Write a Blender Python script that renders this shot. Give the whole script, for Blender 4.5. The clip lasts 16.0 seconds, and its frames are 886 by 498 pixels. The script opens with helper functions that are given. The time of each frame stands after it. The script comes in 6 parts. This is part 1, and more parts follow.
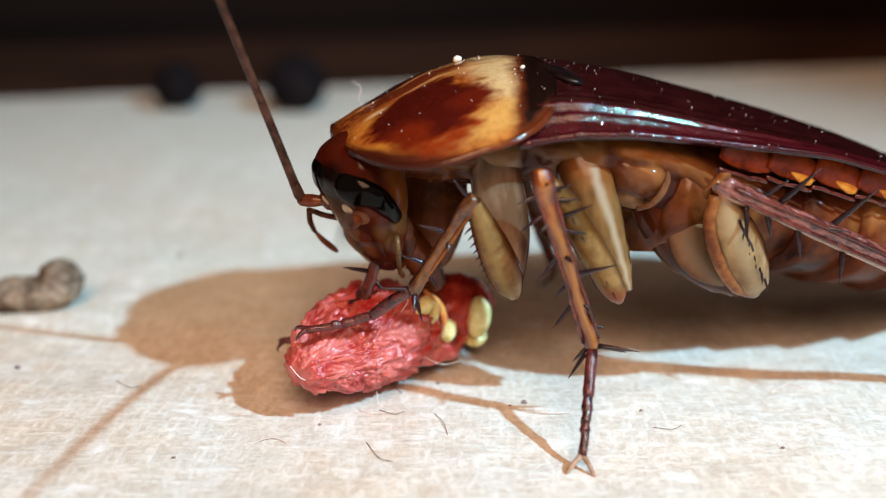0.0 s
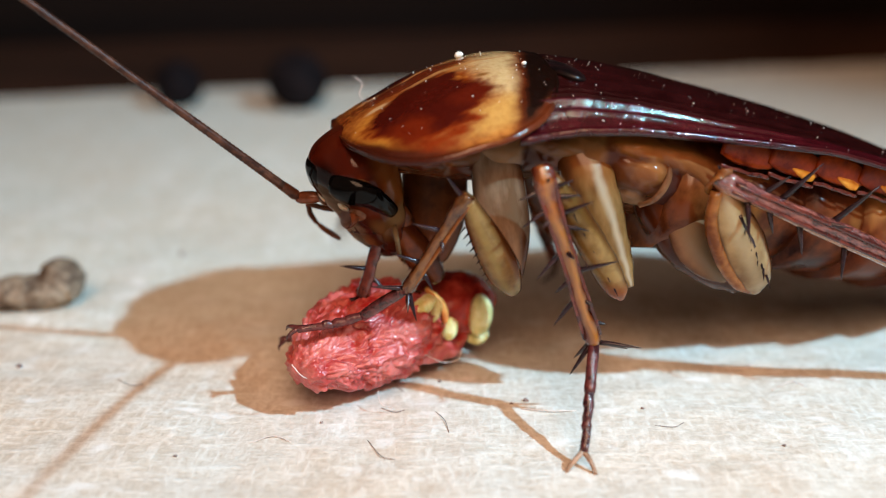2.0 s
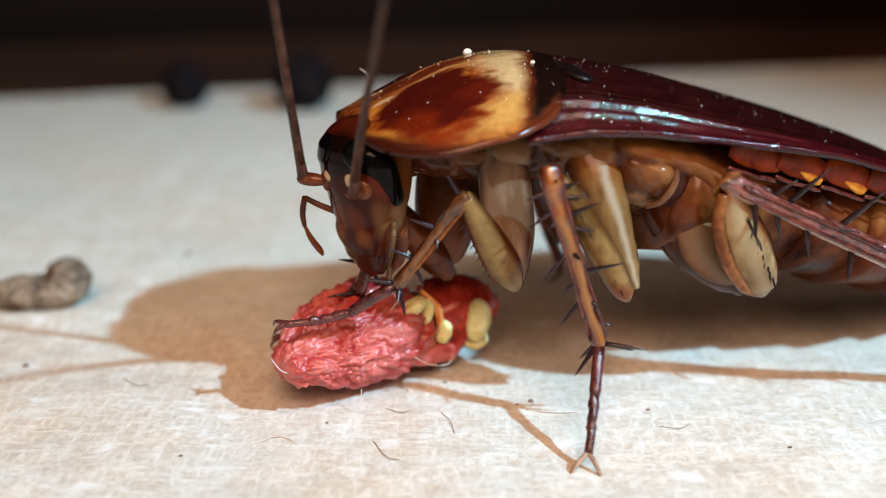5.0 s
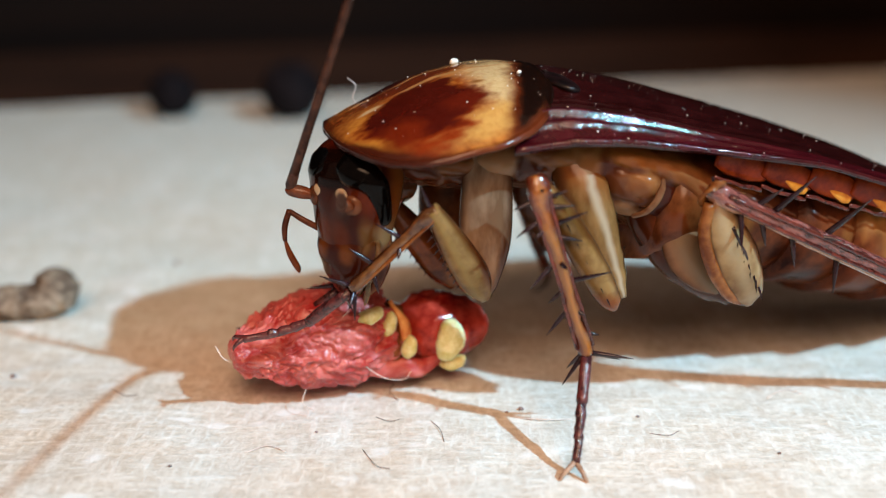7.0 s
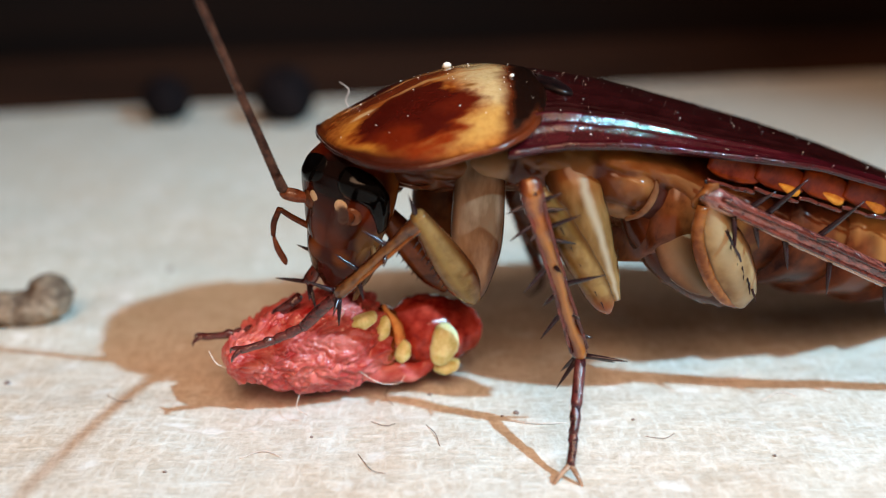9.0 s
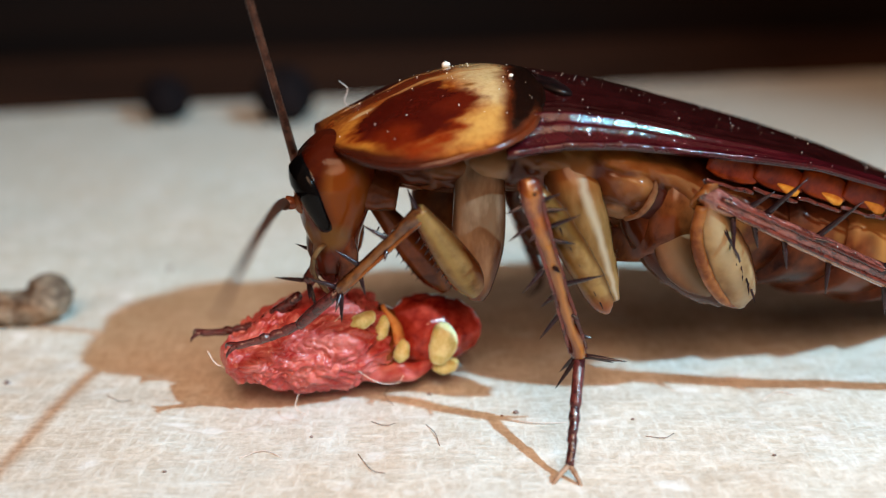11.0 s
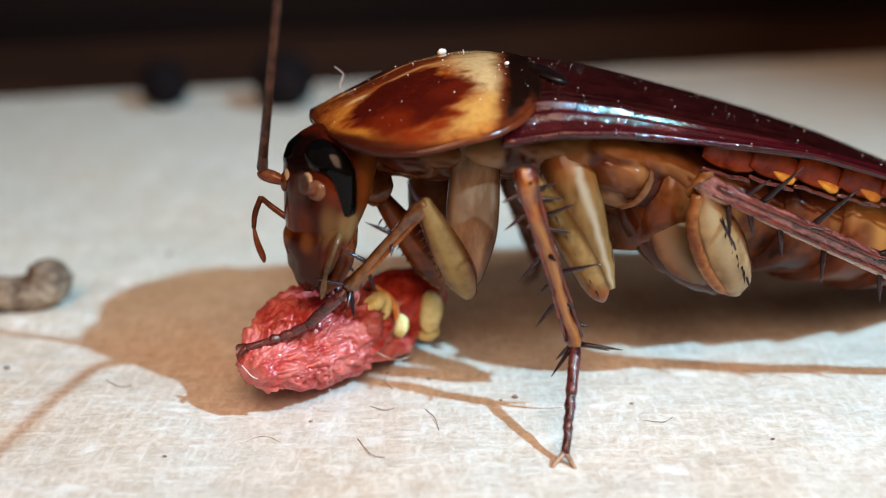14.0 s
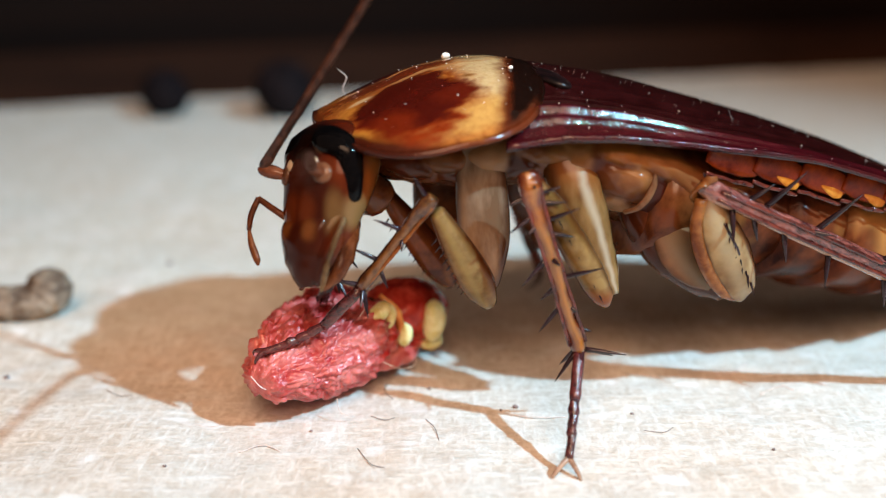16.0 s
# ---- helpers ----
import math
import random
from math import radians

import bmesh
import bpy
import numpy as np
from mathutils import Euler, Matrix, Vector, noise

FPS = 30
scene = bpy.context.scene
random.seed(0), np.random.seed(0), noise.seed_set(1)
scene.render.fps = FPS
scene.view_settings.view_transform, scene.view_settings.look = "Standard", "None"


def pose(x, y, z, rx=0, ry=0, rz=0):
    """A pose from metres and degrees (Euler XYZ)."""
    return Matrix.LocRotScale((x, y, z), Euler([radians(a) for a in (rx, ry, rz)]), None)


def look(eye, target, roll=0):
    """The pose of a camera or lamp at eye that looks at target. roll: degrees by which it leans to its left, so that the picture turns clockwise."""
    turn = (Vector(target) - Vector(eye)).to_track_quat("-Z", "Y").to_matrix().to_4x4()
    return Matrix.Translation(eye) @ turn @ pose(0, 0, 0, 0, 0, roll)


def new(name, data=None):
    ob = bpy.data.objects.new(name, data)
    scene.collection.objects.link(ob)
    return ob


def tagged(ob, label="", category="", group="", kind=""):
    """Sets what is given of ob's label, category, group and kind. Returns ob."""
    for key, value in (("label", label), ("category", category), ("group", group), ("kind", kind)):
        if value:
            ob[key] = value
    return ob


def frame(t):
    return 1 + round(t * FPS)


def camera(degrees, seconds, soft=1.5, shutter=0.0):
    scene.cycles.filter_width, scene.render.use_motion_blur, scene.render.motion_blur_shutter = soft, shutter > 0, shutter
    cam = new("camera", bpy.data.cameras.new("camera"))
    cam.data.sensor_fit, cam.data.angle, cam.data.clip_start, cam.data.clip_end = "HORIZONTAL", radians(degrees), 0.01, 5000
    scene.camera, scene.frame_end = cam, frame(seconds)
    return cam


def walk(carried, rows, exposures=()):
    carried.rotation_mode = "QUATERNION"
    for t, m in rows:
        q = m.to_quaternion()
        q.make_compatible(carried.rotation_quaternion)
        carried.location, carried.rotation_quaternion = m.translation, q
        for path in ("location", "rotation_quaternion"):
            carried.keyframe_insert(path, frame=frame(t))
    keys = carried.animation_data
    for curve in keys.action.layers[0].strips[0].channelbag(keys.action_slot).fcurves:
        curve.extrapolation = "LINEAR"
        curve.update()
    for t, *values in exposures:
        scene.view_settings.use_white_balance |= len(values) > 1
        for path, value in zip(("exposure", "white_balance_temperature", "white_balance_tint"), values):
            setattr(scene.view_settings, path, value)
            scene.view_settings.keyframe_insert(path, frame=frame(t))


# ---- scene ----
# ---- camera and its path ----
cam = camera(45, 16.0, 1.15, 0.25)
cam.data.dof.use_dof = True
cam.data.dof.focus_distance = 0.0352
cam.data.dof.aperture_fstop = 38.0
MM = 0.001
EYE = Vector((0.0, -0.0394, 0.0168))


def aim(pan, tilt, roll):
    """The camera's pose: degrees to the right, downwards and of lean."""
    p, q = radians(pan), radians(18 + tilt)
    way = Vector((math.sin(p) * math.cos(q), math.cos(p) * math.cos(q), -math.sin(q)))
    return look(EYE, EYE + way, roll)


CAMERA_ROWS = [
    (0.0, -0.229, 0.369, 0.157),
    (0.5, -0.639, 0.400, 0.360),
    (1.0, -0.699, 0.563, 0.261),
    (1.5, -0.691, 0.563, 0.258),
    (2.0, -0.302, 0.471, 0.070),
    (2.5, -0.191, 0.374, 0.074),
    (3.0, -0.630, 0.390, 0.162),
    (3.5, -0.859, 0.534, 0.333),
    (4.0, -0.944, 0.674, 0.189),
    (6.5, -0.047, 0.000, 0.005),
    (7.0, 0.000, 0.000, -0.000),
    (7.5, 0.045, -0.039, -0.079),
    (8.0, 0.109, -0.128, -0.081),
    (8.5, 0.175, -0.231, -0.046),
    (9.0, 0.309, -0.220, -0.179),
    (11.5, 0.331, -0.190, -0.195),
    (12.0, 0.362, -0.042, -0.197),
    (12.5, 0.250, 0.074, -0.073),
    (13.0, 0.295, 0.480, -0.221),
    (13.5, 0.363, 0.695, -0.256),
    (14.0, 0.371, 0.605, -0.258),
    (14.5, 0.377, 0.272, -0.187),
    (15.0, 0.399, 0.124, -0.138),
    (15.5, 0.355, 0.078, -0.183),
    (16.0, 0.354, 0.085, -0.187),
]
walk(cam, [(t, aim(a, b, c)) for t, a, b, c in CAMERA_ROWS], [
    (0.0, 0.16, 6350, 10), (0.5, 0.04, 6800, 13), (1.0, 0.03, 6720, 12.5), (1.5, 0.05, 6450, 11), (2.0, 0.07, 6400, 10.5), (4.0, 0.11, 6300, 10), (7.0, 0.08, 6300, 10),
    (9.0, 0.07, 6350, 10), (12.0, 0.0, 6500, 10), (13.5, 0.06, 6350, 10), (14.5, 0.1, 6250, 10), (15.5, 0.2, 6300, 11), (16.0, 0.22, 6320, 11.5)])

# ---- light ----
world = bpy.data.worlds.new("room")
scene.world = world
world.use_nodes = True
world.node_tree.nodes["Background"].inputs[0].default_value = (1.0, 0.62, 0.43, 1)
world.node_tree.nodes["Background"].inputs[1].default_value = 0.245
LIGHT_WAY = Vector((-0.9, 0.655, -1.0)).normalized()
torch = new("torch_light", bpy.data.lights.new("torch_light", "SPOT"))
torch.data.energy = 1.19
torch.data.shadow_soft_size = 0.002
torch.data.color = (0.45, 0.79, 1.0)
torch.data.spot_size, torch.data.spot_blend = radians(60), 0.95
torch.matrix_world = look(-0.15 * LIGHT_WAY, (-0.013, 0.002, 0.003))
room = new("room_lamp", bpy.data.lights.new("room_lamp", "SPOT"))
room.data.energy, room.data.shadow_soft_size = 1.14, 0.05
room.data.color = (1.0, 0.6, 0.37)
room.data.spot_size, room.data.spot_blend = radians(50), 1.0
room.matrix_world = look((0.01, -0.115, 0.11), (0.004, -0.006, 0.0))


# ---- tools ----
def part(name, bm, material, parent=None, label="", at=None, smooth=True):
    """Links a bmesh in millimetres as one mesh object."""
    me = bpy.data.meshes.new(name)
    bmesh.ops.scale(bm, vec=(MM, MM, MM), verts=bm.verts)
    bmesh.ops.recalc_face_normals(bm, faces=bm.faces)
    if smooth:
        for f in bm.faces:
            f.smooth = True
    bm.to_mesh(me)
    bm.free()
    for m in material if isinstance(material, (list, tuple)) else [material]:
        me.materials.append(m)
    ob = new(name, me)
    ob.parent = parent
    if at is not None:
        ob.matrix_basis = at
    if label:
        tagged(ob, label)
    return ob


def empty(name, at=None):
    ob = new(name)
    ob.empty_display_size = 0.002
    if at is not None:
        ob.matrix_basis = at
    return ob


def mm_pose(x, y, z, rx=0, ry=0, rz=0):
    return pose(x * MM, y * MM, z * MM, rx, ry, rz)


def skin(bm, rings, cap=True, closed=True):
    """Joins rings of equal count with quads."""
    vs = [[bm.verts.new(p) for p in ring] for ring in rings]
    n = len(vs[0])
    for a, b in zip(vs, vs[1:]):
        for i in range(n if closed else n - 1):
            j = (i + 1) % n
            bm.faces.new((a[i], a[j], b[j], b[i]))
    if cap and closed:
        bm.faces.new(vs[0])
        bm.faces.new(list(reversed(vs[-1])))
    return vs


def spline(points, steps):
    """A smooth curve of rows of numbers through the given ones."""
    pts = [np.array(p, float) for p in points]
    pts = [2 * pts[0] - pts[1]] + pts + [2 * pts[-1] - pts[-2]]
    out = []
    for i in range(1, len(pts) - 2):
        for k in range(steps):
            t = k / steps
            a, b, c, d = pts[i - 1:i + 3]
            out.append(0.5 * (2 * b + (c - a) * t + (2 * a - 5 * b + 4 * c - d) * t * t + (3 * b - a - 3 * c + d) * t ** 3))
    out.append(pts[-2])
    return out


def limb(bm, rows, n=14, steps=5, side=(0, 1, 0), rough=0.0):
    """A tapering limb: rows of x, y, z, half-width across side, half-width along the other way."""
    rows = spline(rows, steps)
    rings = []
    for i, r in enumerate(rows):
        a, b = Vector(rows[max(i - 1, 0)][:3]), Vector(rows[min(i + 1, len(rows) - 1)][:3])
        t = (b - a).normalized()
        u = Vector(side) - t * t.dot(Vector(side))
        u.normalize()
        v = t.cross(u)
        c = Vector(r[:3])
        ring = []
        for k in range(n):
            q = 2 * math.pi * k / n
            p = c + u * math.cos(q) * r[3] + v * math.sin(q) * r[4]
            if rough:
                p += rough * noise.noise_vector(p * 2.2)
            ring.append(p)
        rings.append(ring)
    layer = bm.verts.layers.float.get("across") or bm.verts.layers.float.new("across")
    for ring in skin(bm, rings):
        for k, p in enumerate(ring):
            p[layer] = math.cos(2 * math.pi * k / n)


def spike(bm, base, tip, r, bend=0.0, n=6):
    """A thorn, slightly curved."""
    base, tip = Vector(base), Vector(tip)
    m = (base + tip) / 2 + Vector((0, 0, bend))
    limb(bm, [(*base, r, r), (*m, r * 0.75, r * 0.75), (*tip, r * 0.12, r * 0.12)], n, 3, (0.31, 0.84, 0.42))


def ball(bm, centre, radii, seg=16, ring=10, m=None):
    r = bmesh.ops.create_uvsphere(bm, u_segments=seg, v_segments=ring, radius=1)
    t = Matrix.Translation(centre) @ (m or Matrix()) @ Matrix.Diagonal((*radii, 1))
    bmesh.ops.transform(bm, matrix=t, verts=r["verts"])
    return r["verts"]


# ---- materials ----
def node(tree, kind, **inputs):
    n = tree.nodes.new(kind)
    for k, v in inputs.items():
        if k in n.inputs.keys():
            n.inputs[k].default_value = v
    return n


def surface(name, dark, light, rough=0.4, grain=900.0, bump=0.15, depth=0.00004, stretch=(1, 1, 1), coat=0.0, sss=0.0,
            sss_radius=(0.0008, 0.0004, 0.0002), spots=None, spot_scale=3000.0, fine=4.0, spec=0.2, detail=5.0, span=(0.53, 0.82)):
    """A surface of two colours mixed by noise at two scales, with relief and worn gloss."""
    m = bpy.data.materials.new(name)
    m.use_nodes = True
    t = m.node_tree
    b = t.nodes["Principled BSDF"]
    co = t.nodes.new("ShaderNodeTexCoord")
    mp = t.nodes.new("ShaderNodeMapping")
    mp.inputs["Scale"].default_value = stretch
    t.links.new(co.outputs["Object"], mp.inputs[0])
    n1 = node(t, "ShaderNodeTexNoise", Scale=grain, Detail=detail, Roughness=0.6)
    n2 = node(t, "ShaderNodeTexNoise", Scale=grain * fine, Detail=3.0, Roughness=0.6)
    for n in (n1, n2):
        t.links.new(mp.outputs[0], n.inputs["Vector"])
    mixed = t.nodes.new("ShaderNodeMath")
    mixed.operation = "MULTIPLY_ADD"
    mixed.inputs[1].default_value = 0.35
    t.links.new(n2.outputs[0], mixed.inputs[0])
    t.links.new(n1.outputs[0], mixed.inputs[2])
    ramp = t.nodes.new("ShaderNodeValToRGB")
    ramp.color_ramp.elements[0].position, ramp.color_ramp.elements[1].position = span
    ramp.color_ramp.elements[0].color, ramp.color_ramp.elements[1].color = (*dark, 1), (*light, 1)
    t.links.new(mixed.outputs[0], ramp.inputs[0])
    colour = ramp.outputs[0]
    if spots:
        n3 = node(t, "ShaderNodeTexNoise", Scale=spot_scale, Detail=2.0)
        t.links.new(co.outputs["Object"], n3.inputs["Vector"])
        r3 = t.nodes.new("ShaderNodeValToRGB")
        r3.color_ramp.elements[0].position, r3.color_ramp.elements[1].position = 0.6, 0.72
        t.links.new(n3.outputs[0], r3.inputs[0])
        mx = t.nodes.new("ShaderNodeMixRGB")
        mx.inputs[2].default_value = (*spots, 1)
        t.links.new(r3.outputs[0], mx.inputs[0])
        t.links.new(colour, mx.inputs[1])
        colour = mx.outputs[0]
    t.links.new(colour, b.inputs["Base Color"])
    rr = t.nodes.new("ShaderNodeMapRange")
    rr.inputs["To Min"].default_value, rr.inputs["To Max"].default_value = rough * 0.75, min(1, rough * 1.3)
    t.links.new(n2.outputs[0], rr.inputs[0])
    t.links.new(rr.outputs[0], b.inputs["Roughness"])
    bp = t.nodes.new("ShaderNodeBump")
    bp.inputs["Strength"].default_value, bp.inputs["Distance"].default_value = bump, depth
    t.links.new(mixed.outputs[0], bp.inputs["Height"])
    t.links.new(bp.outputs[0], b.inputs["Normal"])
    b.inputs["Coat Weight"].default_value = 0.5 * coat
    b.inputs["Coat Roughness"].default_value = 0.06
    b.inputs["Specular IOR Level"].default_value = spec
    if sss:
        b.inputs["Subsurface Weight"].default_value = sss
        b.inputs["Subsurface Radius"].default_value = sss_radius
        b.inputs["Subsurface Scale"].default_value = 1.0
    return m


def math_node(t, op, a, b=None):
    n = t.nodes.new("ShaderNodeMath")
    n.operation = op
    for i, v in enumerate((a, b)):
        if v is None:
            continue
        if isinstance(v, (int, float)):
            n.inputs[i].default_value = v
        else:
            t.links.new(v, n.inputs[i])
    return n.outputs[0]


def graded(m, axis, lo, hi, colour, wobble=0.6, scale=700.0):
    """Lays a second pigment over a surface, growing along one axis of the part from lo to hi millimetres."""
    t = m.node_tree
    b = t.nodes["Principled BSDF"]
    base = b.inputs["Base Color"].links[0].from_socket
    co = t.nodes.new("ShaderNodeTexCoord")
    sep = t.nodes.new("ShaderNodeSeparateXYZ")
    t.links.new(co.outputs["Object"], sep.inputs[0])
    n = node(t, "ShaderNodeTexNoise", Scale=scale, Detail=4.0)
    t.links.new(co.outputs["Object"], n.inputs["Vector"])
    v = math_node(t, "ADD", math_node(t, "MULTIPLY", sep.outputs[axis], 1000.0), math_node(t, "MULTIPLY", math_node(t, "SUBTRACT", n.outputs[0], 0.5), 2 * wobble))
    r = t.nodes.new("ShaderNodeMapRange")
    r.interpolation_type = "SMOOTHSTEP"
    r.inputs["From Min"].default_value, r.inputs["From Max"].default_value = lo, hi
    t.links.new(v, r.inputs[0])
    mx = t.nodes.new("ShaderNodeMixRGB")
    mx.inputs[2].default_value = (*colour, 1)
    t.links.new(r.outputs[0], mx.inputs[0])
    t.links.new(base, mx.inputs[1])
    t.links.new(mx.outputs[0], b.inputs["Base Color"])
    return m


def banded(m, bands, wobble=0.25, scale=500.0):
    """Lays pigment bands, and OLIVE's painted highlight, along a limb: rows of place across (-1 to 1), half-width, soft
    edge, colour, weight.
    """
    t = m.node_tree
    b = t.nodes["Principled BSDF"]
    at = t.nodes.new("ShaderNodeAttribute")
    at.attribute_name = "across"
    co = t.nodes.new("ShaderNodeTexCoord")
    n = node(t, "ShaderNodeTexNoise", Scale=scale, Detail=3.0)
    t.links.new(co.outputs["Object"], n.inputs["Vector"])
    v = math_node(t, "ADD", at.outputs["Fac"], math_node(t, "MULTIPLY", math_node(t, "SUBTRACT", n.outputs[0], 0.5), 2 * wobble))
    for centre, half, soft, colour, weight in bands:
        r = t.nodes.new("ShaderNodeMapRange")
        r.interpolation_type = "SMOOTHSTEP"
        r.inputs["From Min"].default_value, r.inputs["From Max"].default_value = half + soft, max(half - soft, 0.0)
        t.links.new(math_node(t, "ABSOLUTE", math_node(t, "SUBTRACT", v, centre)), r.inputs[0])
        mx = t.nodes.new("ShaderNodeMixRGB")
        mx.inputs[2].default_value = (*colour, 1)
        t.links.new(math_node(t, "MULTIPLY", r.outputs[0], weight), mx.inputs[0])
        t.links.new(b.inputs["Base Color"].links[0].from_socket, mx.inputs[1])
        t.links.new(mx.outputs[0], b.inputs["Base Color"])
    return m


def pronotum_material():
    """Amber shield with two merged dark blotches, a dark rim and a pale hind part."""
    m = surface("pronotum_shell", (0.2, 0.036, 0.004), (0.45, 0.155, 0.026), 0.13, 900.0, 0.6, 0.00004, coat=0.2, spec=0.3, sss=0.1)
    t = m.node_tree
    b = t.nodes["Principled BSDF"]
    base = b.inputs["Base Color"].links[0].from_socket
    co = t.nodes.new("ShaderNodeTexCoord")
    wob = node(t, "ShaderNodeTexNoise", Scale=900.0, Detail=4.0)
    streaks = t.nodes.new("ShaderNodeMapping")
    streaks.inputs["Scale"].default_value = (0.45, 1.0, 1.0)
    t.links.new(co.outputs["Object"], streaks.inputs[0])
    t.links.new(streaks.outputs[0], wob.inputs["Vector"])
    sep = t.nodes.new("ShaderNodeSeparateXYZ")
    t.links.new(co.outputs["Object"], sep.inputs[0])
    x = math_node(t, "MULTIPLY", sep.outputs[0], 1000.0)
    y = math_node(t, "ABSOLUTE", math_node(t, "MULTIPLY", sep.outputs[1], 1000.0))
    w = math_node(t, "SUBTRACT", wob.outputs[0], 0.5)

    def blob(cx, cy, rx, ry, lo, hi, wobble):
        dx = math_node(t, "DIVIDE", math_node(t, "SUBTRACT", x, cx), rx)
        dy = math_node(t, "DIVIDE", math_node(t, "SUBTRACT", y, cy), ry)
        d = math_node(t, "SQRT", math_node(t, "ADD", math_node(t, "MULTIPLY", dx, dx), math_node(t, "MULTIPLY", dy, dy)))
        d = math_node(t, "ADD", d, math_node(t, "MULTIPLY", w, wobble))
        r = t.nodes.new("ShaderNodeMapRange")
        r.interpolation_type = "SMOOTHSTEP"
        r.inputs["From Min"].default_value, r.inputs["From Max"].default_value = hi, lo
        t.links.new(d, r.inputs[0])
        return r.outputs[0]

    def over(under, fac, colour):
        mx = t.nodes.new("ShaderNodeMixRGB")
        mx.inputs[2].default_value = (*colour, 1)
        t.links.new(fac, mx.inputs[0])
        t.links.new(under, mx.inputs[1])
        return mx.outputs[0]

    fine = node(t, "ShaderNodeTexNoise", Scale=3200.0, Detail=4.0)
    t.links.new(streaks.outputs[0], fine.inputs["Vector"])
    w = math_node(t, "ADD", w, math_node(t, "MULTIPLY", math_node(t, "SUBTRACT", fine.outputs[0], 0.5), 0.6))
    c = over(base, blob(-1.7, 1.8, 1.35, 3.0, 0.3, 1.25, 0.9), (0.52, 0.36, 0.17))
    c = over(c, blob(-3.2, 3.6, 2.6, 0.8, 0.3, 1.25, 0.9), (0.5, 0.27, 0.07))
    c = over(c, blob(-5.8, 4.0, 1.7, 1.0, 0.2, 1.25, 0.9), (0.17, 0.022, 0.004))
    c = over(c, blob(-6.35, 2.3, 0.8, 1.6, 0.2, 1.3, 0.9), (0.56, 0.23, 0.03))
    c = over(c, blob(-4.65, 2.35, 2.05, 1.75, 0.7, 1.12, 1.0), (0.2, 0.024, 0.004))
    c = over(c, blob(-4.55, 2.05, 1.85, 1.55, 0.8, 1.08, 0.8), (0.055, 0.005, 0.0025))
    c = over(c, blob(-5.6, 3.0, 0.9, 0.8, 0.4, 1.2, 1.0), (0.12, 0.012, 0.003))
    c = over(c, blob(-3.3, 2.5, 0.85, 0.5, 0.4, 1.2, 1.6), (0.085, 0.008, 0.003))
    c = over(c, blob(-4.6, 0.0, 2.6, 0.75, 0.5, 1.2, 0.8), (0.13, 0.02, 0.005))
    c = over(c, blob(-3.4, 0.55, 1.9, 0.14, 0.4, 1.3, 0.7), (0.42, 0.2, 0.07))
    c = over(c, blob(-6.0, 0.75, 0.5, 0.14, 0.4, 1.2, 0.7), (0.5, 0.33, 0.17))
    c = over(c, blob(-2.55, 1.75, 0.34, 0.14, 0.4, 1.2, 1.0), (0.2, 0.08, 0.02))
    slant = math_node(t, "ADD", math_node(t, "ADD", x, math_node(t, "MULTIPLY", y, 0.4)), math_node(t, "MULTIPLY", w, 0.6))
    for lo, hi, colour in ((-1.15, -0.6, (0.13, 0.022, 0.005)), (-0.85, -0.4, (0.008, 0.003, 0.002))):
        hind = t.nodes.new("ShaderNodeMapRange")
        hind.interpolation_type = "SMOOTHSTEP"
        hind.inputs["From Min"].default_value, hind.inputs["From Max"].default_value = lo, hi
        t.links.new(slant, hind.inputs[0])
        c = over(c, hind.outputs[0], colour)
    edge = blob(-3.75, 0.0, 3.8, 4.62, 1.0, 0.95, 0.05)
    ahead = t.nodes.new("ShaderNodeMapRange")
    ahead.inputs["From Min"].default_value, ahead.inputs["From Max"].default_value = -0.8, -1.4
    t.links.new(x, ahead.inputs[0])
    c = over(c, math_node(t, "MULTIPLY", edge, ahead.outputs[0]), (0.1, 0.02, 0.006))
    rim = blob(-3.75, 0.0, 3.95, 4.95, 1.0, 0.84, 0.1)
    front = t.nodes.new("ShaderNodeMapRange")
    front.interpolation_type = "SMOOTHSTEP"
    front.inputs["From Min"].default_value, front.inputs["From Max"].default_value = -2.8, -5.6
    t.links.new(x, front.inputs[0])
    c = over(c, math_node(t, "MULTIPLY", rim, front.outputs[0]), (0.04, 0.007, 0.003))
    speck = node(t, "ShaderNodeTexNoise", Scale=5200.0, Detail=4.0, Roughness=0.7)
    t.links.new(co.outputs["Object"], speck.inputs["Vector"])
    shade = t.nodes.new("ShaderNodeValToRGB")
    e = shade.color_ramp.elements
    e[0].position, e[1].position = 0.34, 0.56
    e[0].color, e[1].color = (0.84, 0.77, 0.7, 1), (1, 1, 1, 1)
    t.links.new(speck.outputs[0], shade.inputs[0])
    stain = t.nodes.new("ShaderNodeMixRGB")
    stain.blend_type = "MULTIPLY"
    stain.inputs[0].default_value = 1.0
    t.links.new(c, stain.inputs[1])
    t.links.new(shade.outputs[0], stain.inputs[2])
    t.links.new(stain.outputs[0], b.inputs["Base Color"])
    return m


